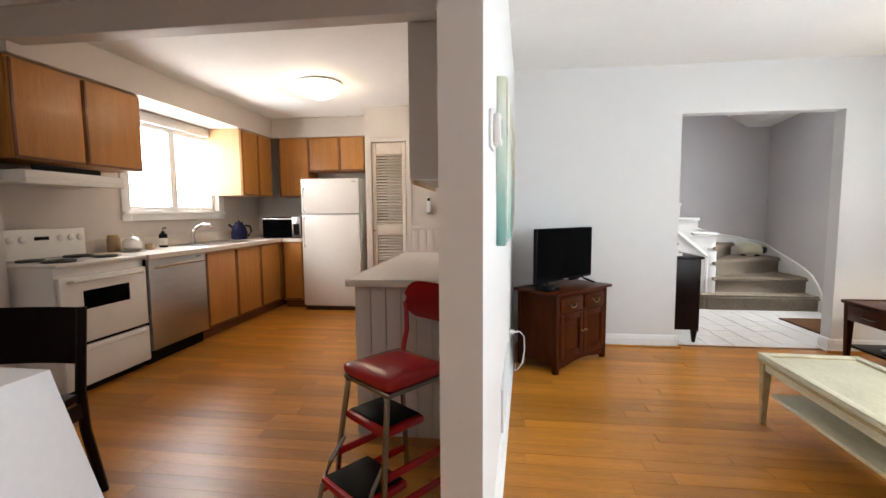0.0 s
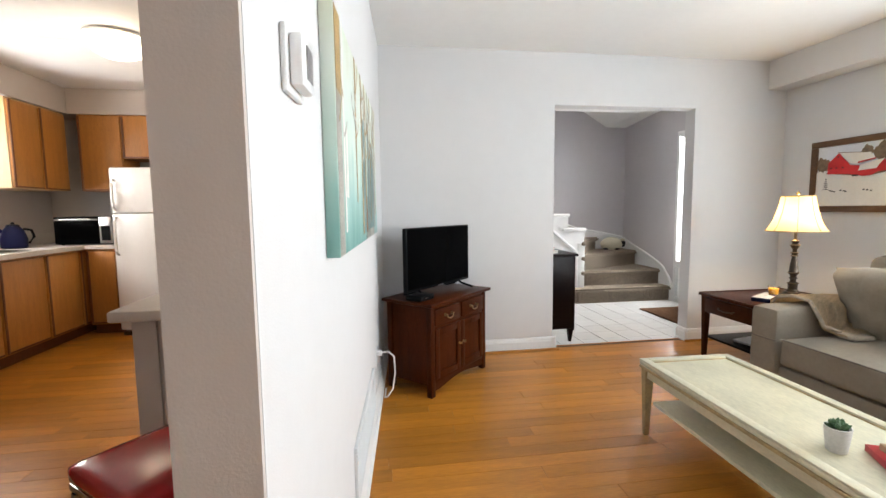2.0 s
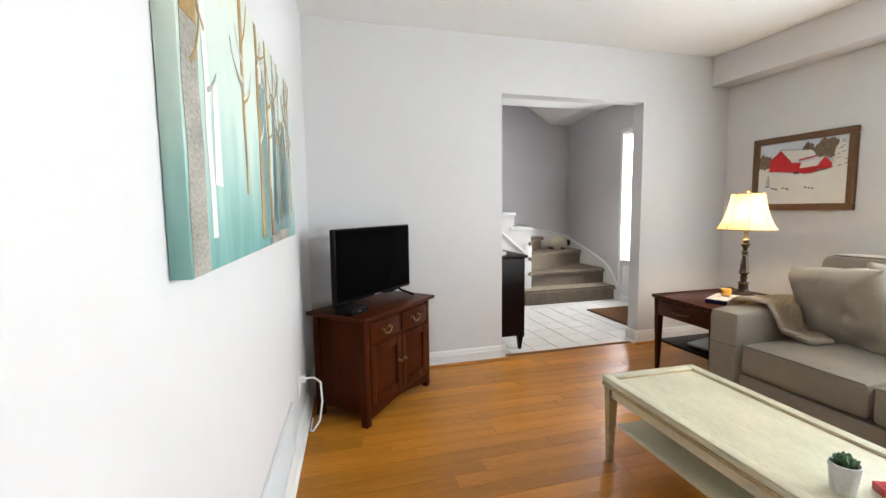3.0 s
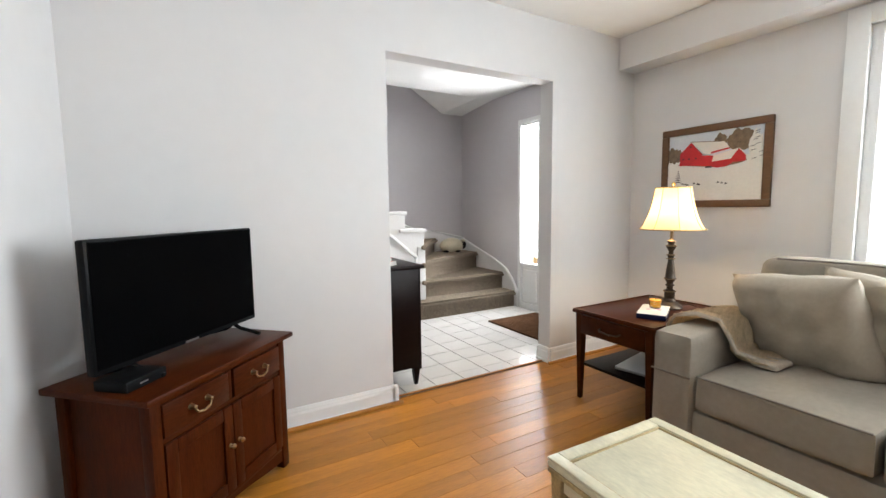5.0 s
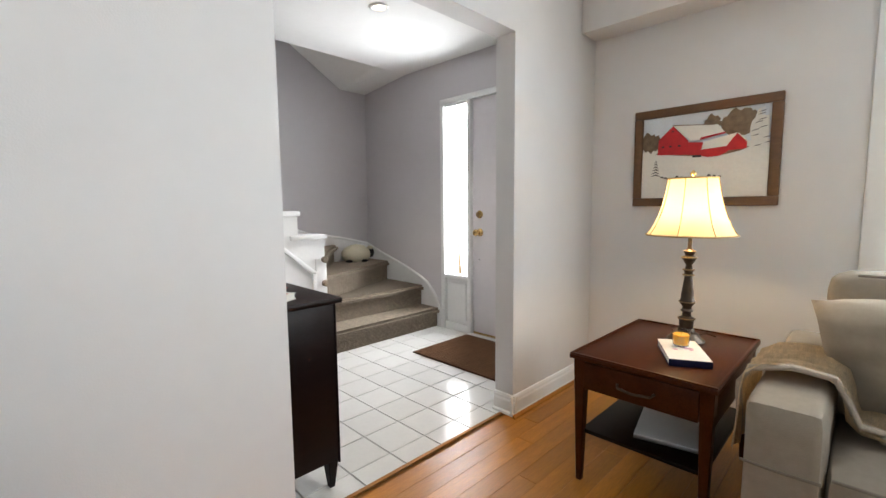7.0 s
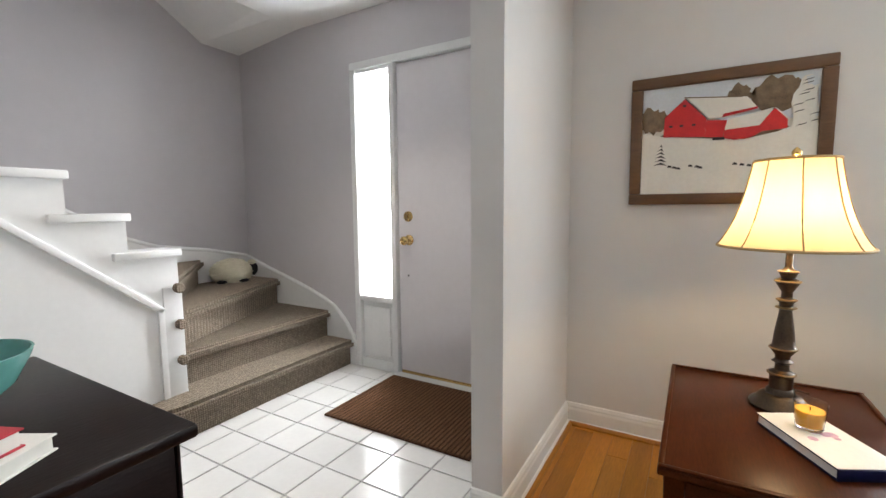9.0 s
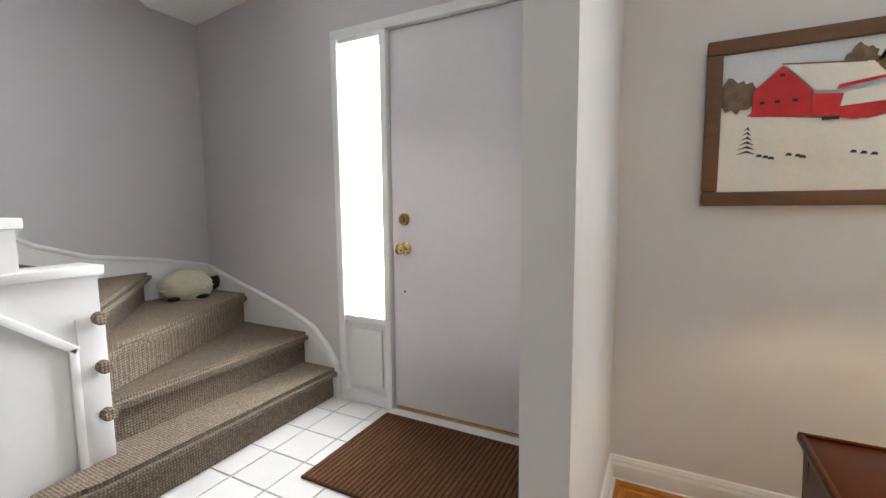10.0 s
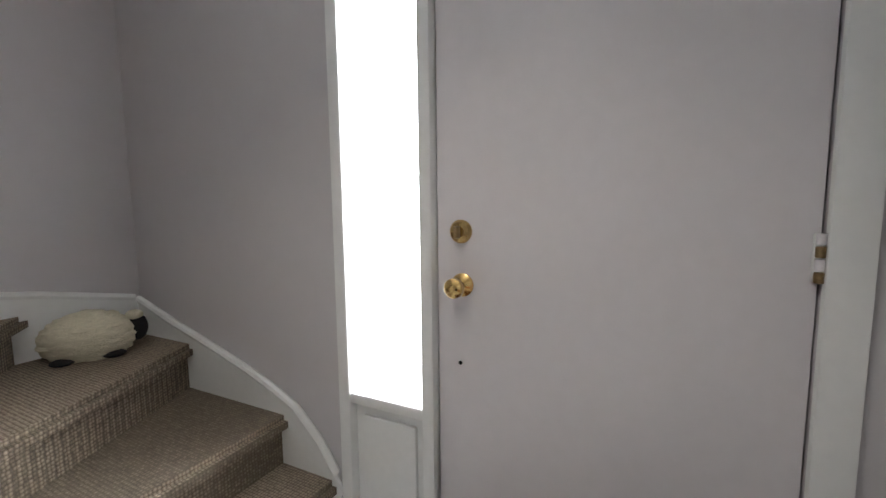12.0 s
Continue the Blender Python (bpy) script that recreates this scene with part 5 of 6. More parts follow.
for x, y, r in ((-3.0, 2.60, 0.08), (-2.78, 2.60, 0.1), (-3.0, 2.94, 0.1), (-2.78, 2.94, 0.08)):
    b = part("burner_bowl", lathe([(r + 0.015, 0.8885), (r + 0.018, 0.891), (r + 0.01, 0.892), (0.01, 0.8895)], 28, x, y), CHROME, stove)
    sp = [(x + (0.02 + (r - 0.02) * k / 60) * math.cos(k * 0.42), y + (0.02 + (r - 0.02) * k / 60) * math.sin(k * 0.42), 0.897) for k in range(61)]
    part("coil", tube(sp, 0.006, 6), HOB, b)
hood = thing("range_hood", "white under-cabinet range hood", "range hood")
part("canopy", box(-3.235, RY0, 1.405, -2.78, RY1 + 0.02, 1.48, 0.008), APPL, hood)
part("lip", box(-2.82, RY0, 1.395, -2.775, RY1 + 0.02, 1.43, 0.006), APPL, hood)
part("grille", box(-2.795, RY0 + 0.05, 1.4805, -2.785, 2.95, 1.515), BLACK, hood, "black vent slot")

dish = thing("dishwasher", "stainless steel dishwasher with a bar handle", "dishwasher")
part("tub", box(-3.20, 3.14, 0.10, FX - 0.02, 3.81, 0.845), BLACK, dish)
part("door", box(FX - 0.0195, 3.143, 0.115, FX + 0.012, 3.807, 0.842, 0.005), STEEL, dish)
part("handle", tube([(FX + 0.012, 3.20, 0.775), (FX + 0.045, 3.215, 0.78), (FX + 0.052, 3.475, 0.785), (FX + 0.045, 3.735, 0.78), (FX + 0.012, 3.75, 0.775)], 0.011, 10), CHROME, dish)
part("toe_kick", box(-3.1, 3.145, 0.0, FX - 0.05, 3.805, 0.0995), BLACK, dish)
part("badge", box(FX + 0.0125, 3.68, 0.815, FX + 0.0135, 3.74, 0.823), BLACK, dish)

for k, (y0, y1, l) in enumerate(((3.82, 4.30, "oak base cabinet with one flat door under the sink"), (4.302, 4.77, "oak base cabinet with one flat door"), (4.772, 5.20, "oak base cabinet with a flat door near the corner"), (5.202, 5.82, "oak corner base cabinet with a flat door"))):
    c = thing("base_cabinet", l, "cabinet", group="kitchen base cabinets")
    part("body", box(-3.23, y0, 0.10, FX - 0.02, y1, 0.845), OAK, c)
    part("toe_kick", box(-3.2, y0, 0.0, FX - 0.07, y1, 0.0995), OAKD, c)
    oak_door(FX - 0.0195, 0.115, 0.825, y0 + 0.01, y1 - 0.01, c)
bc = thing("base_cabinet", "narrow oak base cabinet beside the refrigerator", "cabinet", group="kitchen base cabinets")
part("body", box(-2.60, 5.25, 0.10, -2.335, 5.82, 0.845), OAK, bc)
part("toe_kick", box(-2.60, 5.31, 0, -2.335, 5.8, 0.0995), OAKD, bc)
oak_door(5.2495, 0.115, 0.825, -2.59, -2.345, bc, "y")
wt = thing("worktop", "pale laminate kitchen worktop with a small backsplash", "worktop")
part("slab", prism([(-3.235, 3.128), (-2.595, 3.128), (-2.595, 5.215), (-2.335, 5.215), (-2.335, 5.825), (-3.235, 5.825)], 0.846, 0.885), COUNTER, wt)
part("backsplash", box(-3.235, 3.128, 0.8855, -3.212, 5.825, 0.99, 0.003), COUNTER, wt)
part("backsplash", box(-3.21, 5.80, 0.8855, -2.335, 5.825, 0.99, 0.003), COUNTER, wt)
sink = thing("sink", "stainless double-bowl sink with chrome mixer tap", "sink")
for y0 in (3.98, 4.36):
    part("rim", box(-3.12, y0, 0.8855, -2.68, y0 + 0.36, 0.893, 0.003), STEEL, sink)
    # flat dark sheet in place of a hollow; its colour stands for the bowl's shade
    part("bowl", box(-3.09, y0 + 0.03, 0.8932, -2.71, y0 + 0.33, 0.8945), BRONZE, sink)
fa = part("tap", lathe([(0.03, 0.8935), (0.028, 0.91), (0.02, 0.93), (0.019, 1.0), (0.012, 1.012)], 20, -3.13, 4.33), CHROME, sink)
part("spout", tube([(-3.13, 4.33, 0.96), (-3.08, 4.33, 1.05), (-3.0, 4.33, 1.09), (-2.93, 4.33, 1.08), (-2.91, 4.33, 1.05)], 0.014, 10), CHROME, fa)
part("lever", tube([(-3.13, 4.33, 1.01), (-3.12, 4.38, 1.06), (-3.11, 4.43, 1.08)], 0.008, 8), CHROME, fa)
so = thing("soap_bottle", "black and white pump soap bottle by the sink", "bottle", pose(-3.08, 3.86, 0.8855))
part("bottle", lathe([(0.034, 0), (0.036, 0.003), (0.036, 0.12), (0.02, 0.135), (0.013, 0.14), (0.013, 0.15)], 24), BLACK, so)
part("label", lathe([(0.0365, 0.02), (0.0368, 0.021), (0.0368, 0.085), (0.0365, 0.086)], 24), PWHITE, so)
part("pump", tube([(0, 0, 0.15), (0, 0, 0.18), (0.035, 0, 0.182)], 0.006, 8), BLACK, so)
ja = thing("sugar_jar", "white ceramic jar with lid on a tray", "jar", pose(-3.0, 3.42, 0.8855))
part("tray", lathe([(0.10, 0), (0.105, 0.004), (0.10, 0.008), (0.002, 0.006)], 28), STEEL, ja)
part("jar", lathe([(0.05, 0.0085), (0.072, 0.03), (0.075, 0.07), (0.062, 0.095), (0.05, 0.10)], 28), APPL, ja)
part("lid", lathe([(0.052, 0.1005), (0.05, 0.108), (0.02, 0.125), (0.008, 0.13), (0.013, 0.142), (0.004, 0.15)], 24), APPL, ja)
jb = thing("tea_canister", "amber glass canister behind the white jar", "canister", pose(-3.12, 3.36, 0.8855))
part("canister", lathe([(0.045, 0), (0.047, 0.004), (0.047, 0.11), (0.04, 0.12)], 24), TAN, jb)
part("lid", lathe([(0.042, 0.1205), (0.042, 0.14), (0.01, 0.145)], 24), OAKL, jb)
jc = thing("small_cup", "small tan cup on the worktop", "cup", pose(-2.98, 3.58, 0.8855))
part("cup", lathe([(0.028, 0), (0.035, 0.005), (0.036, 0.05), (0.033, 0.05), (0.03, 0.008), (0.002, 0.007)], 20), TAN, jc)
kt = thing("kettle", "dark blue round kettle on the worktop", "kettle", pose(-3.03, 5.02, 0.8855))
part("body", lathe([(0.08, 0), (0.09, 0.006), (0.095, 0.08), (0.075, 0.15), (0.05, 0.19), (0.045, 0.20)], 28), NAVY, kt)
part("lid", lathe([(0.047, 0.2005), (0.042, 0.21), (0.012, 0.215), (0.014, 0.228), (0.004, 0.234)], 20), BLACK, kt)
part("handle", tube([(0.06, 0.03, 0.17), (0.11, 0.05, 0.16), (0.125, 0.055, 0.10), (0.09, 0.04, 0.04)], 0.011, 8), BLACK, kt)
part("spout", tube([(-0.05, -0.04, 0.14), (-0.085, -0.06, 0.175), (-0.09, -0.065, 0.19)], 0.014, 8), NAVY, kt)
mw = thing("microwave", "black and steel countertop microwave", "microwave", pose(-2.60, 5.44, 0.886))
part("case", box(-0.26, -0.18, 0.008, 0.25, 0.17, 0.27, 0.006), BLACK, mw)
part("door", box(-0.255, -0.192, 0.012, 0.13, -0.1805, 0.266, 0.003), SCREEN, mw)
part("trim", box(-0.255, -0.1945, 0.235, 0.13, -0.1925, 0.25, 0.0005), STEEL, mw)
part("control_panel", box(0.133, -0.19, 0.012, 0.246, -0.1805, 0.266, 0.003), STEEL, mw)
part("keypad", box(0.15, -0.1915, 0.04, 0.23, -0.1902, 0.18), BLACK, mw)
for x in (-0.22, 0.21):
    part("foot", lathe([(0.012, 0), (0.012, 0.0078)], 10, x, -0.14), BLACK, mw)

fr = thing("refrigerator", "white top-freezer refrigerator, both doors closed", "refrigerator", pose(0.012, 0.01, 0) @ Matrix.Diagonal((1, 1, 0.986, 1)))
part("body", box(-2.30, 5.205, 0.04, -1.575, 5.80, 1.635, 0.006), APPL, fr)
for z0, z1 in ((0.06, 1.195), (1.205, 1.638)):
    d = part("door", box(-2.302, 5.135, z0, -1.573, 5.2045, z1, 0.014), APPL, fr)
    za, zb = (0.80, 1.16) if z0 < 0.5 else (1.235, 1.52)
    part("handle", tube([(-2.265, 5.135, za), (-2.265, 5.10, za + 0.03), (-2.265, 5.095, (za + zb) / 2), (-2.265, 5.10, zb - 0.03), (-2.265, 5.135, zb)], 0.013, 10), APPL, d)
part("kick_grille", box(-2.29, 5.16, 0.0, -1.585, 5.2, 0.0395), BRONZE, fr)
part("badge", box(-1.66, 5.1335, 1.59, -1.61, 5.1345, 1.605), STEEL, fr)
for k, (y0, y1) in enumerate(((2.43, 2.91), (2.912, 3.42))):
    c = thing("wall_cabinet", "oak wall cabinet above the range", "cabinet", group="kitchen wall cabinets")
    part("body", box(-3.235, y0, 1.55, -2.87, y1, 2.168), OAK, c)
    oak_door(-2.8695, 1.555, 2.150, y0 + 0.006, y1 - 0.006, c)
for y0, y1 in ((4.81, 5.15), (5.152, 5.49)):
    c = thing("wall_cabinet", "oak wall cabinet with a pale side beside the window", "cabinet", group="kitchen wall cabinets")
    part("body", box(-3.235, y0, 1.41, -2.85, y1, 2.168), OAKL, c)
    oak_door(-2.8495, 1.415, 2.150, y0 + 0.006, y1 - 0.006, c)
for x0, x1, z0 in ((-2.74, -2.345, 1.41), (-2.343, -1.93, 1.735), (-1.928, -1.60, 1.735)):
    c = thing("wall_cabinet", "oak wall cabinet above the refrigerator" if z0 > 1.5 else "oak corner wall cabinet with a flat door", "cabinet", group="kitchen wall cabinets")
    part("body", box(x0, 5.52, z0, x1, 5.825, 2.168), OAK, c)
    oak_door(5.5195, z0 + 0.005, 2.150, x0 + 0.006, x1 - 0.006, c, "y")

pd = thing("louvered_door", "cream louvred pantry door with two slatted panels", "door", pose(-1.38, 5.10, 0))
for a in ((0.004, 0.05, 0.01, 2.012), (0.356, 0.402, 0.01, 2.012)):
    part("stile", box(a[0], 0.01, a[2], a[1], 0.045, a[3], 0.003), LOUVRE, pd)
for z0, z1 in ((0.01, 0.12), (0.93, 1.05), (1.88, 2.012)):
    part("rail", box(0.0505, 0.01, z0, 0.3555, 0.045, z1, 0.003), LOUVRE, pd)
part("knob", lathe([(0.012, 0.0), (0.016, 0.01), (0.006, 0.02)], 14, 0.02, 0.0), BRASS, pd).location = (0, -0.01, 0.98)
for z0, z1 in ((0.13, 0.92), (1.06, 1.87)):
    k, zz = 0, z0
    while zz < z1:
        bm = box(0.0505, -0.016, -0.003, 0.3555, 0.016, 0.003)
        bmesh.ops.rotate(bm, verts=bm.verts, cent=(0, 0, 0), matrix=Matrix.Rotation(radians(40), 3, "X"))
        bmesh.ops.translate(bm, verts=bm.verts, vec=(0, 0.028, zz + 0.01))
        part("slat", bm, LOUVRE, pd)
        zz += 0.0335
setting("trim_pantry", add_box(add_box(box(-1.44, 5.088, 0, -1.383, 5.10, 2.07, 0.003), -0.967, 5.088, 0, -0.91, 5.10, 2.07, 0.003), -1.383, 5.088, 2.016, -0.967, 5.10, 2.07, 0.003), BEIGE, "beige door casing round the pantry", "trim")
setting("trim_chair_rail", box(-0.909, 5.08, 1.0, -0.10, 5.10, 1.045, 0.006), BEIGE, "beige chair rail", "trim")
wb = tagged(new("wainscot"), "beige beadboard wainscot below the chair rail", "wainscot", kind="structure")
for k in range(9):
    part("board", box(-0.908 + k * 0.089, 5.088, 0.0, -0.908 + k * 0.089 + 0.083, 5.099, 0.998, 0.003), BEIGE, wb)
ph = thing("wall_phone", "pale cordless phone on a wall cradle", "telephone", pose(-0.70, 5.10, 1.18))
part("cradle", box(-0.03, -0.03, 0, 0.03, -0.001, 0.10, 0.006), STEEL, ph)
part("handset", box(-0.024, -0.055, 0.02, 0.024, -0.0305, 0.20, 0.01), VENTM, ph)
part("earpiece", box(-0.016, -0.057, 0.15, 0.016, -0.0555, 0.18), BLACK, ph)

bar = thing("breakfast_bar", "beige beadboard breakfast bar with a laminate top", "counter", Matrix.Diagonal((1, 1, 0.976, 1)))
part("body", box(-0.66, 2.285, 0, -0.088, 3.60, 0.845), BEIGE, bar)
part("top", box(-0.69, 2.178, 0.846, -0.087, 3.66, 0.886, 0.008), COUNTER, bar)
for k in range(7):
    part("board", box(-0.662 + k * 0.0815, 2.272, 0.0, -0.662 + k * 0.0815 + 0.077, 2.2845, 0.845, 0.003), BEIGE, bar)
for k in range(15):
    part("board", box(-0.673, 2.286 + k * 0.087, 0.0, -0.6605, 2.286 + k * 0.087 + 0.082, 0.845, 0.003), BEIGE, bar)
uc = thing("wall_cabinet", "beige painted wall cabinet hung over the breakfast bar", "cabinet")
part("body", box(-0.40, 2.53, 1.385, -0.088, 3.40, 2.40, 0.003), BEIGE, uc)
part("end_panel", box(-0.412, 2.522, 1.38, -0.088, 2.5295, 2.40, 0.002), BEIGE, uc)
part("light_rail", box(-0.405, 2.535, 1.355, -0.39, 3.40, 1.3845, 0.002), OAKL, uc)
for y0, y1 in ((2.54, 2.965), (2.97, 3.395)):
    part("door", box(-0.4195, y0, 1.39, -0.4005, y1, 2.39, 0.003), BEIGE, uc)

kl = thing("ceiling_light", "lit opal glass dome ceiling light with white rim", "ceiling light", pose(-1.58, 4.10, 2.419))
part("rim", lathe([(0.20, -0.002), (0.205, -0.012), (0.198, -0.02), (0.19, -0.004)], 40), WHITE, kl)
sh = part("dome", lathe([(0.195, -0.021), (0.19, -0.055), (0.155, -0.105), (0.095, -0.135), (0.03, -0.148), (0.002, -0.149)], 40), OPAL, kl, "glowing opal glass dome")
sh.visible_shadow = False

# step stool
st = thing("step_stool", "red vinyl step stool with chrome legs and folding steps", "stool", pose(-0.335, 1.75, 0, 0, 0, -38) @ Matrix.Diagonal((0.9, 0.9, 1, 1)))
S = 0.60
bm = soft_box(-0.17, -0.165, S - 0.05, 0.17, 0.165, S, 0.022, 0.012, 0.001, 6)
part("seat", bm, RED, st, "glossy red vinyl seat", 60)
part("seat_band", box(-0.165, -0.16, S - 0.068, 0.165, 0.16, S - 0.048, 0.006), STOOLM, st)
for sx in (-1, 1):
    part("back_upright", tube([(sx * 0.13, 0.15, S - 0.04), (sx * 0.135, 0.19, S + 0.08), (sx * 0.15, 0.20, S + 0.16), (sx * 0.155, 0.20, S + 0.20)], 0.012, 8), RED, st)
    part("leg", tube([(sx * 0.14, -0.15, S - 0.07), (sx * 0.165, -0.19, 0.25), (sx * 0.175, -0.21, 0.0)], 0.013, 8), STOOLM, st)
    part("leg", tube([(sx * 0.14, 0.15, S - 0.07), (sx * 0.165, 0.19, 0.25), (sx * 0.175, 0.21, 0.0)], 0.013, 8), STOOLM, st)
    part("step_leg", tube([(sx * 0.15, -0.17, 0.30), (sx * 0.155, -0.24, 0.22), (sx * 0.16, -0.28, 0.14), (sx * 0.165, -0.32, 0.0)], 0.010, 8), STOOLM, st)
    part("side_brace", box(sx * 0.158 - 0.006, -0.20, 0.225, sx * 0.158 + 0.006, 0.19, 0.255, 0.003), RED, st)
    part("side_brace", box(sx * 0.165 - 0.006, -0.28, 0.10, sx * 0.165 + 0.006, 0.19, 0.13, 0.003), RED, st)
bm = bmesh.new()
rows = []
for i in range(17):
    u = -1 + i / 8
    yb = 0.205 + 0.03 * (1 - u * u)
    hz = 0.062 * (1 - abs(u) ** 6) + 0.02
    rows.append([bm.verts.new((u * 0.17, yb + 0.012 * (1 - (k / 3 - 1) ** 2), S + 0.215 + hz * (k / 3 - 1))) for k in range(7)])
for a, b in zip(rows, rows[1:]):
    for k in range(6):
        bm.faces.new((a[k], a[k + 1], b[k + 1], b[k]))
bmesh.ops.solidify(bm, geom=bm.faces[:], thickness=0.018)
bmesh.ops.recalc_face_normals(bm, faces=bm.faces)
part("backrest", bm, RED, st, "curved glossy red backrest", 60)
for y0, y1, z in ((-0.17, 0.05, 0.375), (-0.30, -0.05, 0.145)):
    s = part("step", soft_box(-0.145, y0, z, 0.145, y1, z + 0.035, 0.014, 0.0, 0.0, 5), RED, st)
    part("tread_pad", box(-0.128, y0 + 0.02, z + 0.0352, 0.128, y1 - 0.015, z + 0.040, 0.003), BLACK, s, "ribbed black rubber pad")

# dining corner
ch = thing("dining_chair", "espresso wood dining chair with a solid curved back", "chair", pose(-1.79, 1.395, 0, 0, 0, 8) @ Matrix.Diagonal((1, 1, 1.04, 1)))
part("seat", soft_box(-0.21, -0.24, 0.42, 0.21, 0.18, 0.46, 0.015, 0.006, 0.0, 6), ESPRESSO, ch)
bm = bmesh.new()
rows = []
for i in range(13):
    u = -1 + i / 6
    rows.append([bm.verts.new((u * 0.215, 0.215 + 0.025 * (1 - u * u) + 0.02 * w, 0.56 + 0.225 * w)) for w in (0, 0.5, 1)])
for a, b in zip(rows, rows[1:]):
    for k in range(2):
        bm.faces.new((a[k], a[k + 1], b[k + 1], b[k]))
bmesh.ops.solidify(bm, geom=bm.faces[:], thickness=0.02)
bmesh.ops.recalc_face_normals(bm, faces=bm.faces)
part("backrest", bm, ESPRESSO, ch, "wide curved dark back panel")
for sx in (-0.205, 0.205):
    part("leg", tube([(sx, 0.27, 0.0), (sx, 0.20, 0.30), (sx, 0.19, 0.46), (sx, 0.225, 0.79)], 0.019, 8), ESPRESSO, ch)
    part("leg", taper(sx, -0.20, 0, 0.42, 0.028, 0.04), ESPRESSO, ch)
    part("stretcher", box(sx - 0.01, -0.19, 0.355, sx + 0.01, 0.185, 0.415, 0.003), ESPRESSO, ch)
tb = thing("dining_table", "dining table hidden under a white cloth", "table")
part("tabletop", box(-2.55, 0.02, 0.695, -1.285, 1.20, 0.72, 0.004), ESPRESSO, tb)
for x in (-2.45, -1.52):
    for y in (0.12, 1.09):
        part("leg", taper(x, y, 0, 0.695, 0.04, 0.06), ESPRESSO, tb)


def cloth_bm(x0, y0, x1, y1, z, drop, n=120):
    bm = bmesh.new()
    per = []
    for i in range(n):
        f = 4 * i / n
        k, u = int(f), f - int(f)
        c = [(x0, y0), (x1, y0), (x1, y1), (x0, y1), (x0, y0)]
        p, q = c[k], c[k + 1]
        per.append((p[0] + (q[0] - p[0]) * u, p[1] + (q[1] - p[1]) * u, u))
    cx, cy = (x0 + x1) / 2, (y0 + y1) / 2
    rings = []
    for s in range(8):
        ring = []
        for i, (x, y, u) in enumerate(per):
            f = s / 7
            cor = max(0, 1 - min(u, 1 - u) * 5)
            fold = 0.035 * f * math.sin(i * 0.75) * (0.4 + cor) + 0.05 * f * cor + 0.012 * f
            dx, dy = x - cx, y - cy
            ln = math.hypot(dx, dy)
            ring.append(bm.verts.new((x + dx / ln * fold, y + dy / ln * fold, z - drop * f * (1 + 0.22 * cor) + (0.004 if s == 0 else 0))))
        rings.append(ring)
    for a, b in zip(rings, rings[1:]):
        for i in range(n):
            bm.faces.new((a[i], a[(i + 1) % n], b[(i + 1) % n], b[i]))
    bm.faces.new(rings[0])
    bmesh.ops.recalc_face_normals(bm, faces=bm.faces)
    bmesh.ops.solidify(bm, geom=bm.faces[:], thickness=-0.002)
    return bm


tagged(mesh_ob("tablecloth", cloth_bm(-2.56, 0.01, -1.275, 1.212, 0.725, 0.37), CLOTH, 60), "white tablecloth hanging in folds over the dining table", "tablecloth")

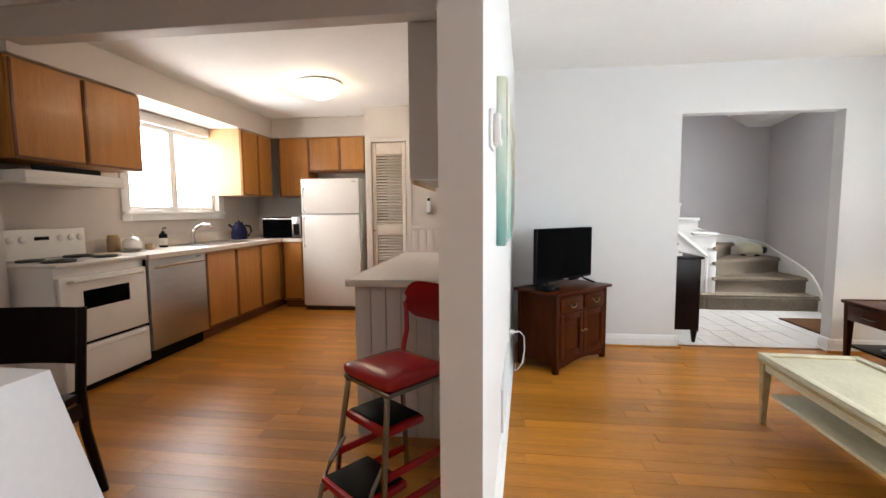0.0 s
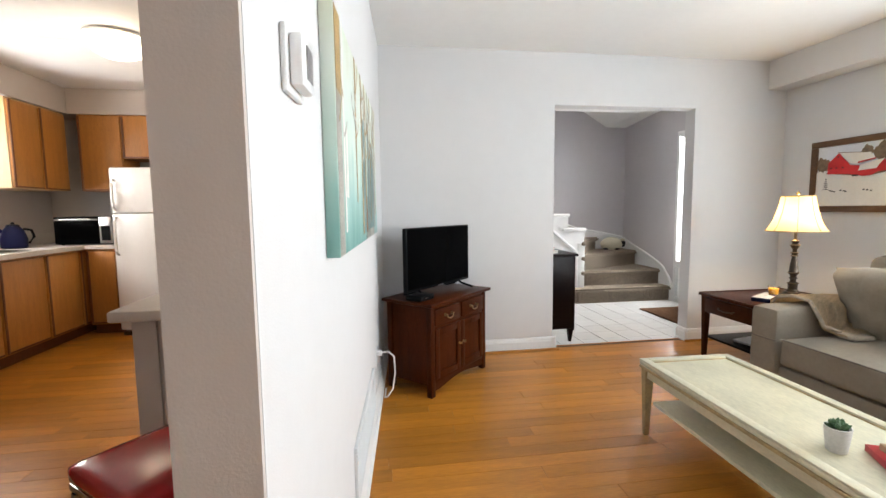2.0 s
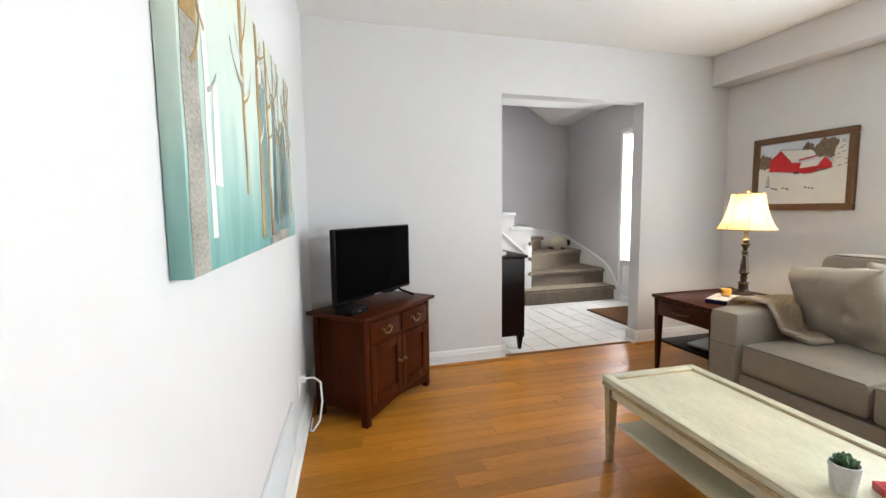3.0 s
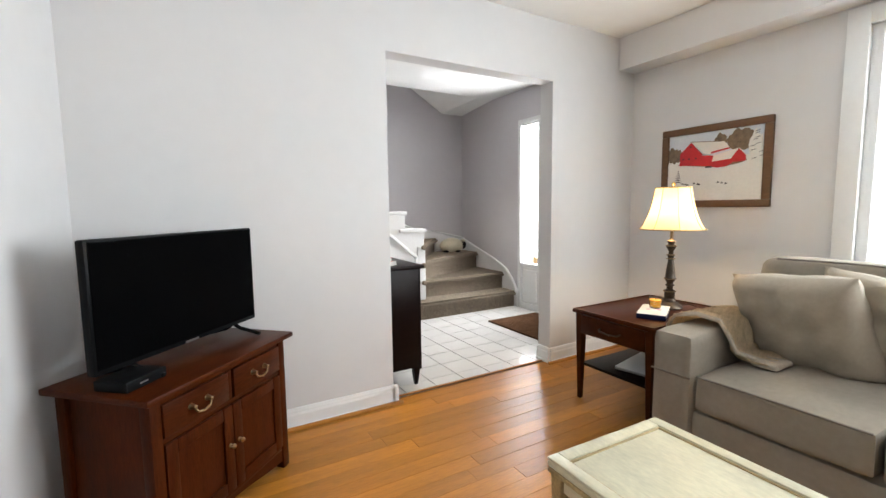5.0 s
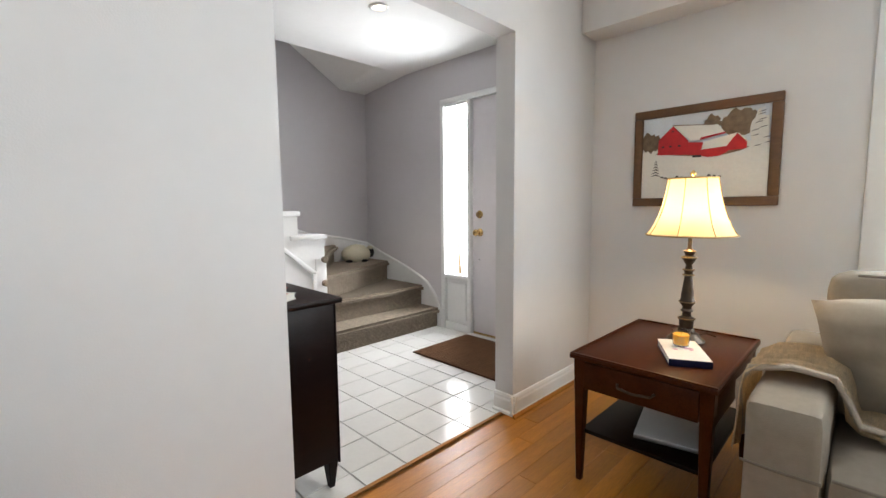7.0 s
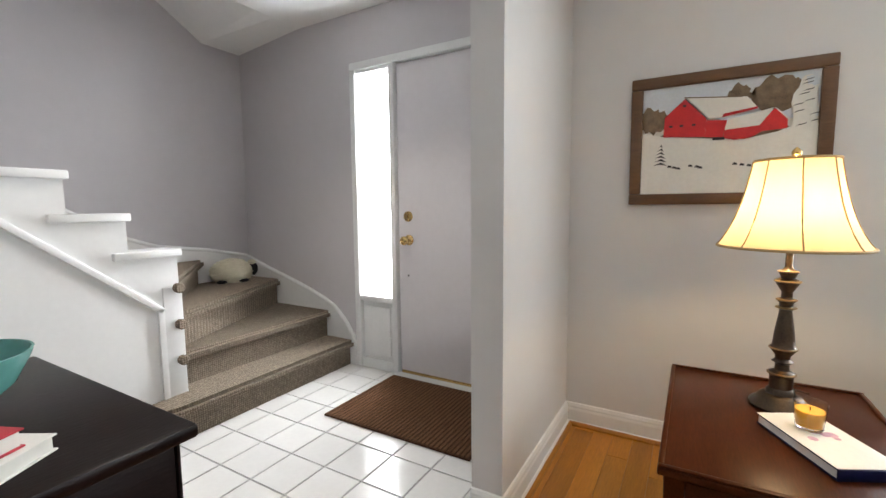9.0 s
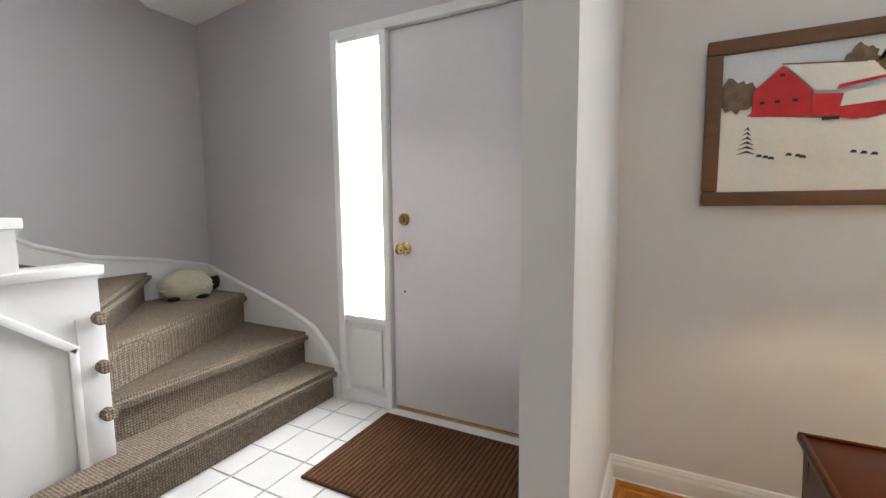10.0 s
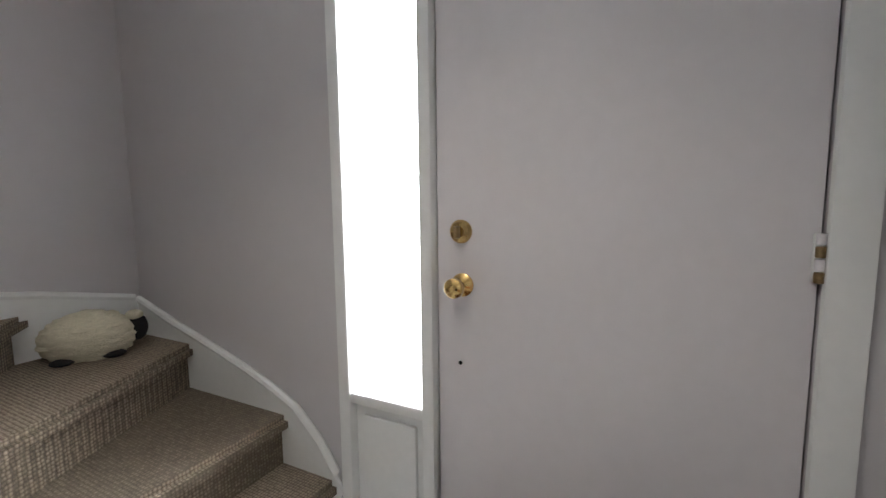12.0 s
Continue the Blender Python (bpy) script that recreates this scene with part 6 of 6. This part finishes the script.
# ---- floor pieces ----
PWID = 0.0895
rnd = random.Random(11)
lengths = (0.55, 0.8, 1.05, 1.35)
plank_mesh = []
for ln in lengths:
    me = bpy.data.meshes.new("floor_plank")
    b = add_box(bmesh.new(), 0, 0, -0.012, ln - 0.0012, PWID - 0.0005, 0.0, 0)
    for v in b.verts:
        if v.co.z > -0.001:
            v.co.x += 0.0004 if v.co.x < ln / 2 else -0.0004
            v.co.y += 0.0004 if v.co.y < PWID / 2 else -0.0004
    b.to_mesh(me)
    b.free()
    me.materials.append(FLOORW)
    plank_mesh.append(me)
verts, faces = [], []
made = 0
for r in range(95):
    y = -2.38 + r * PWID
    xmax = 3.75 if y + PWID < 4.10 else 0.17
    if y + PWID > 5.9:
        break
    x = -3.30 - rnd.uniform(0, 0.5)
    while x < xmax:
        k = rnd.randrange(4)
        near = (0.0 < x < 3.3 and 1.5 < y < 4.1) or (-2.7 < x < 0.0 and 1.6 < y < 4.6)
        if x + lengths[k] > xmax and xmax > 3:
            x1 = xmax
        else:
            x1 = x + lengths[k]
        if near and made < 300 and x1 == x + lengths[k]:
            p = new("plank", plank_mesh[k])
            p.parent = floor
            p.location = (x, y, rnd.uniform(-0.0004, 0.0004))
            made += 1
        else:
            o = len(verts)
            a, b, c, d = x, y, x1 - 0.0012, y + PWID - 0.0005
            verts += [(a, b, -0.012), (c, b, -0.012), (c, d, -0.012), (a, d, -0.012), (a + 0.0004, b + 0.0004, 0), (c - 0.0004, b + 0.0004, 0), (c - 0.0004, d - 0.0004, 0), (a + 0.0004, d - 0.0004, 0)]
            faces += [(o + 4, o + 5, o + 6, o + 7), (o, o + 1, o + 5, o + 4), (o + 1, o + 2, o + 6, o + 5), (o + 2, o + 3, o + 7, o + 6), (o + 3, o, o + 4, o + 7)]
        x = x1
me = bpy.data.meshes.new("planks")
me.from_pydata(verts, [], faces)
FLOORJ = FLOORW.copy()
fn, fl = FLOORJ.node_tree.nodes, FLOORJ.node_tree.links
oi = [n for n in fn if n.type == "OBJECT_INFO"][0]
ge = fn.new("ShaderNodeNewGeometry")
fl.new(ge.outputs["Random Per Island"], oi.outputs["Random"].links[0].to_socket)
me.materials.append(FLOORJ)
rest = new("planks", me)
rest.parent = floor
tagged(rest, kind="stuff")

TX, TY = 0.216, 0.208
tile_me = bpy.data.meshes.new("floor_tile")
b = add_box(bmesh.new(), 0.002, 0.002, -0.006, TX - 0.004, TY - 0.004, 0.0, 0.0018, 1)
b.to_mesh(tile_me)
b.free()
tile_me.materials.append(TILE)
for i in range(-6, 8):
    for j in range(-6, 3):
        x, y = 2.828 + (i - 2) * TX, 5.268 + j * TY
        if y + TY < 4.11 or x > 3.86:
            continue
        p = new("tile", tile_me)
        p.parent = foyer_floor
        p.location = (x, max(y, 4.106), rnd.uniform(-0.0004, 0.0004))
        if y < 4.106:
            p.scale = (1, (y + TY - 4.106) / TY, 1)
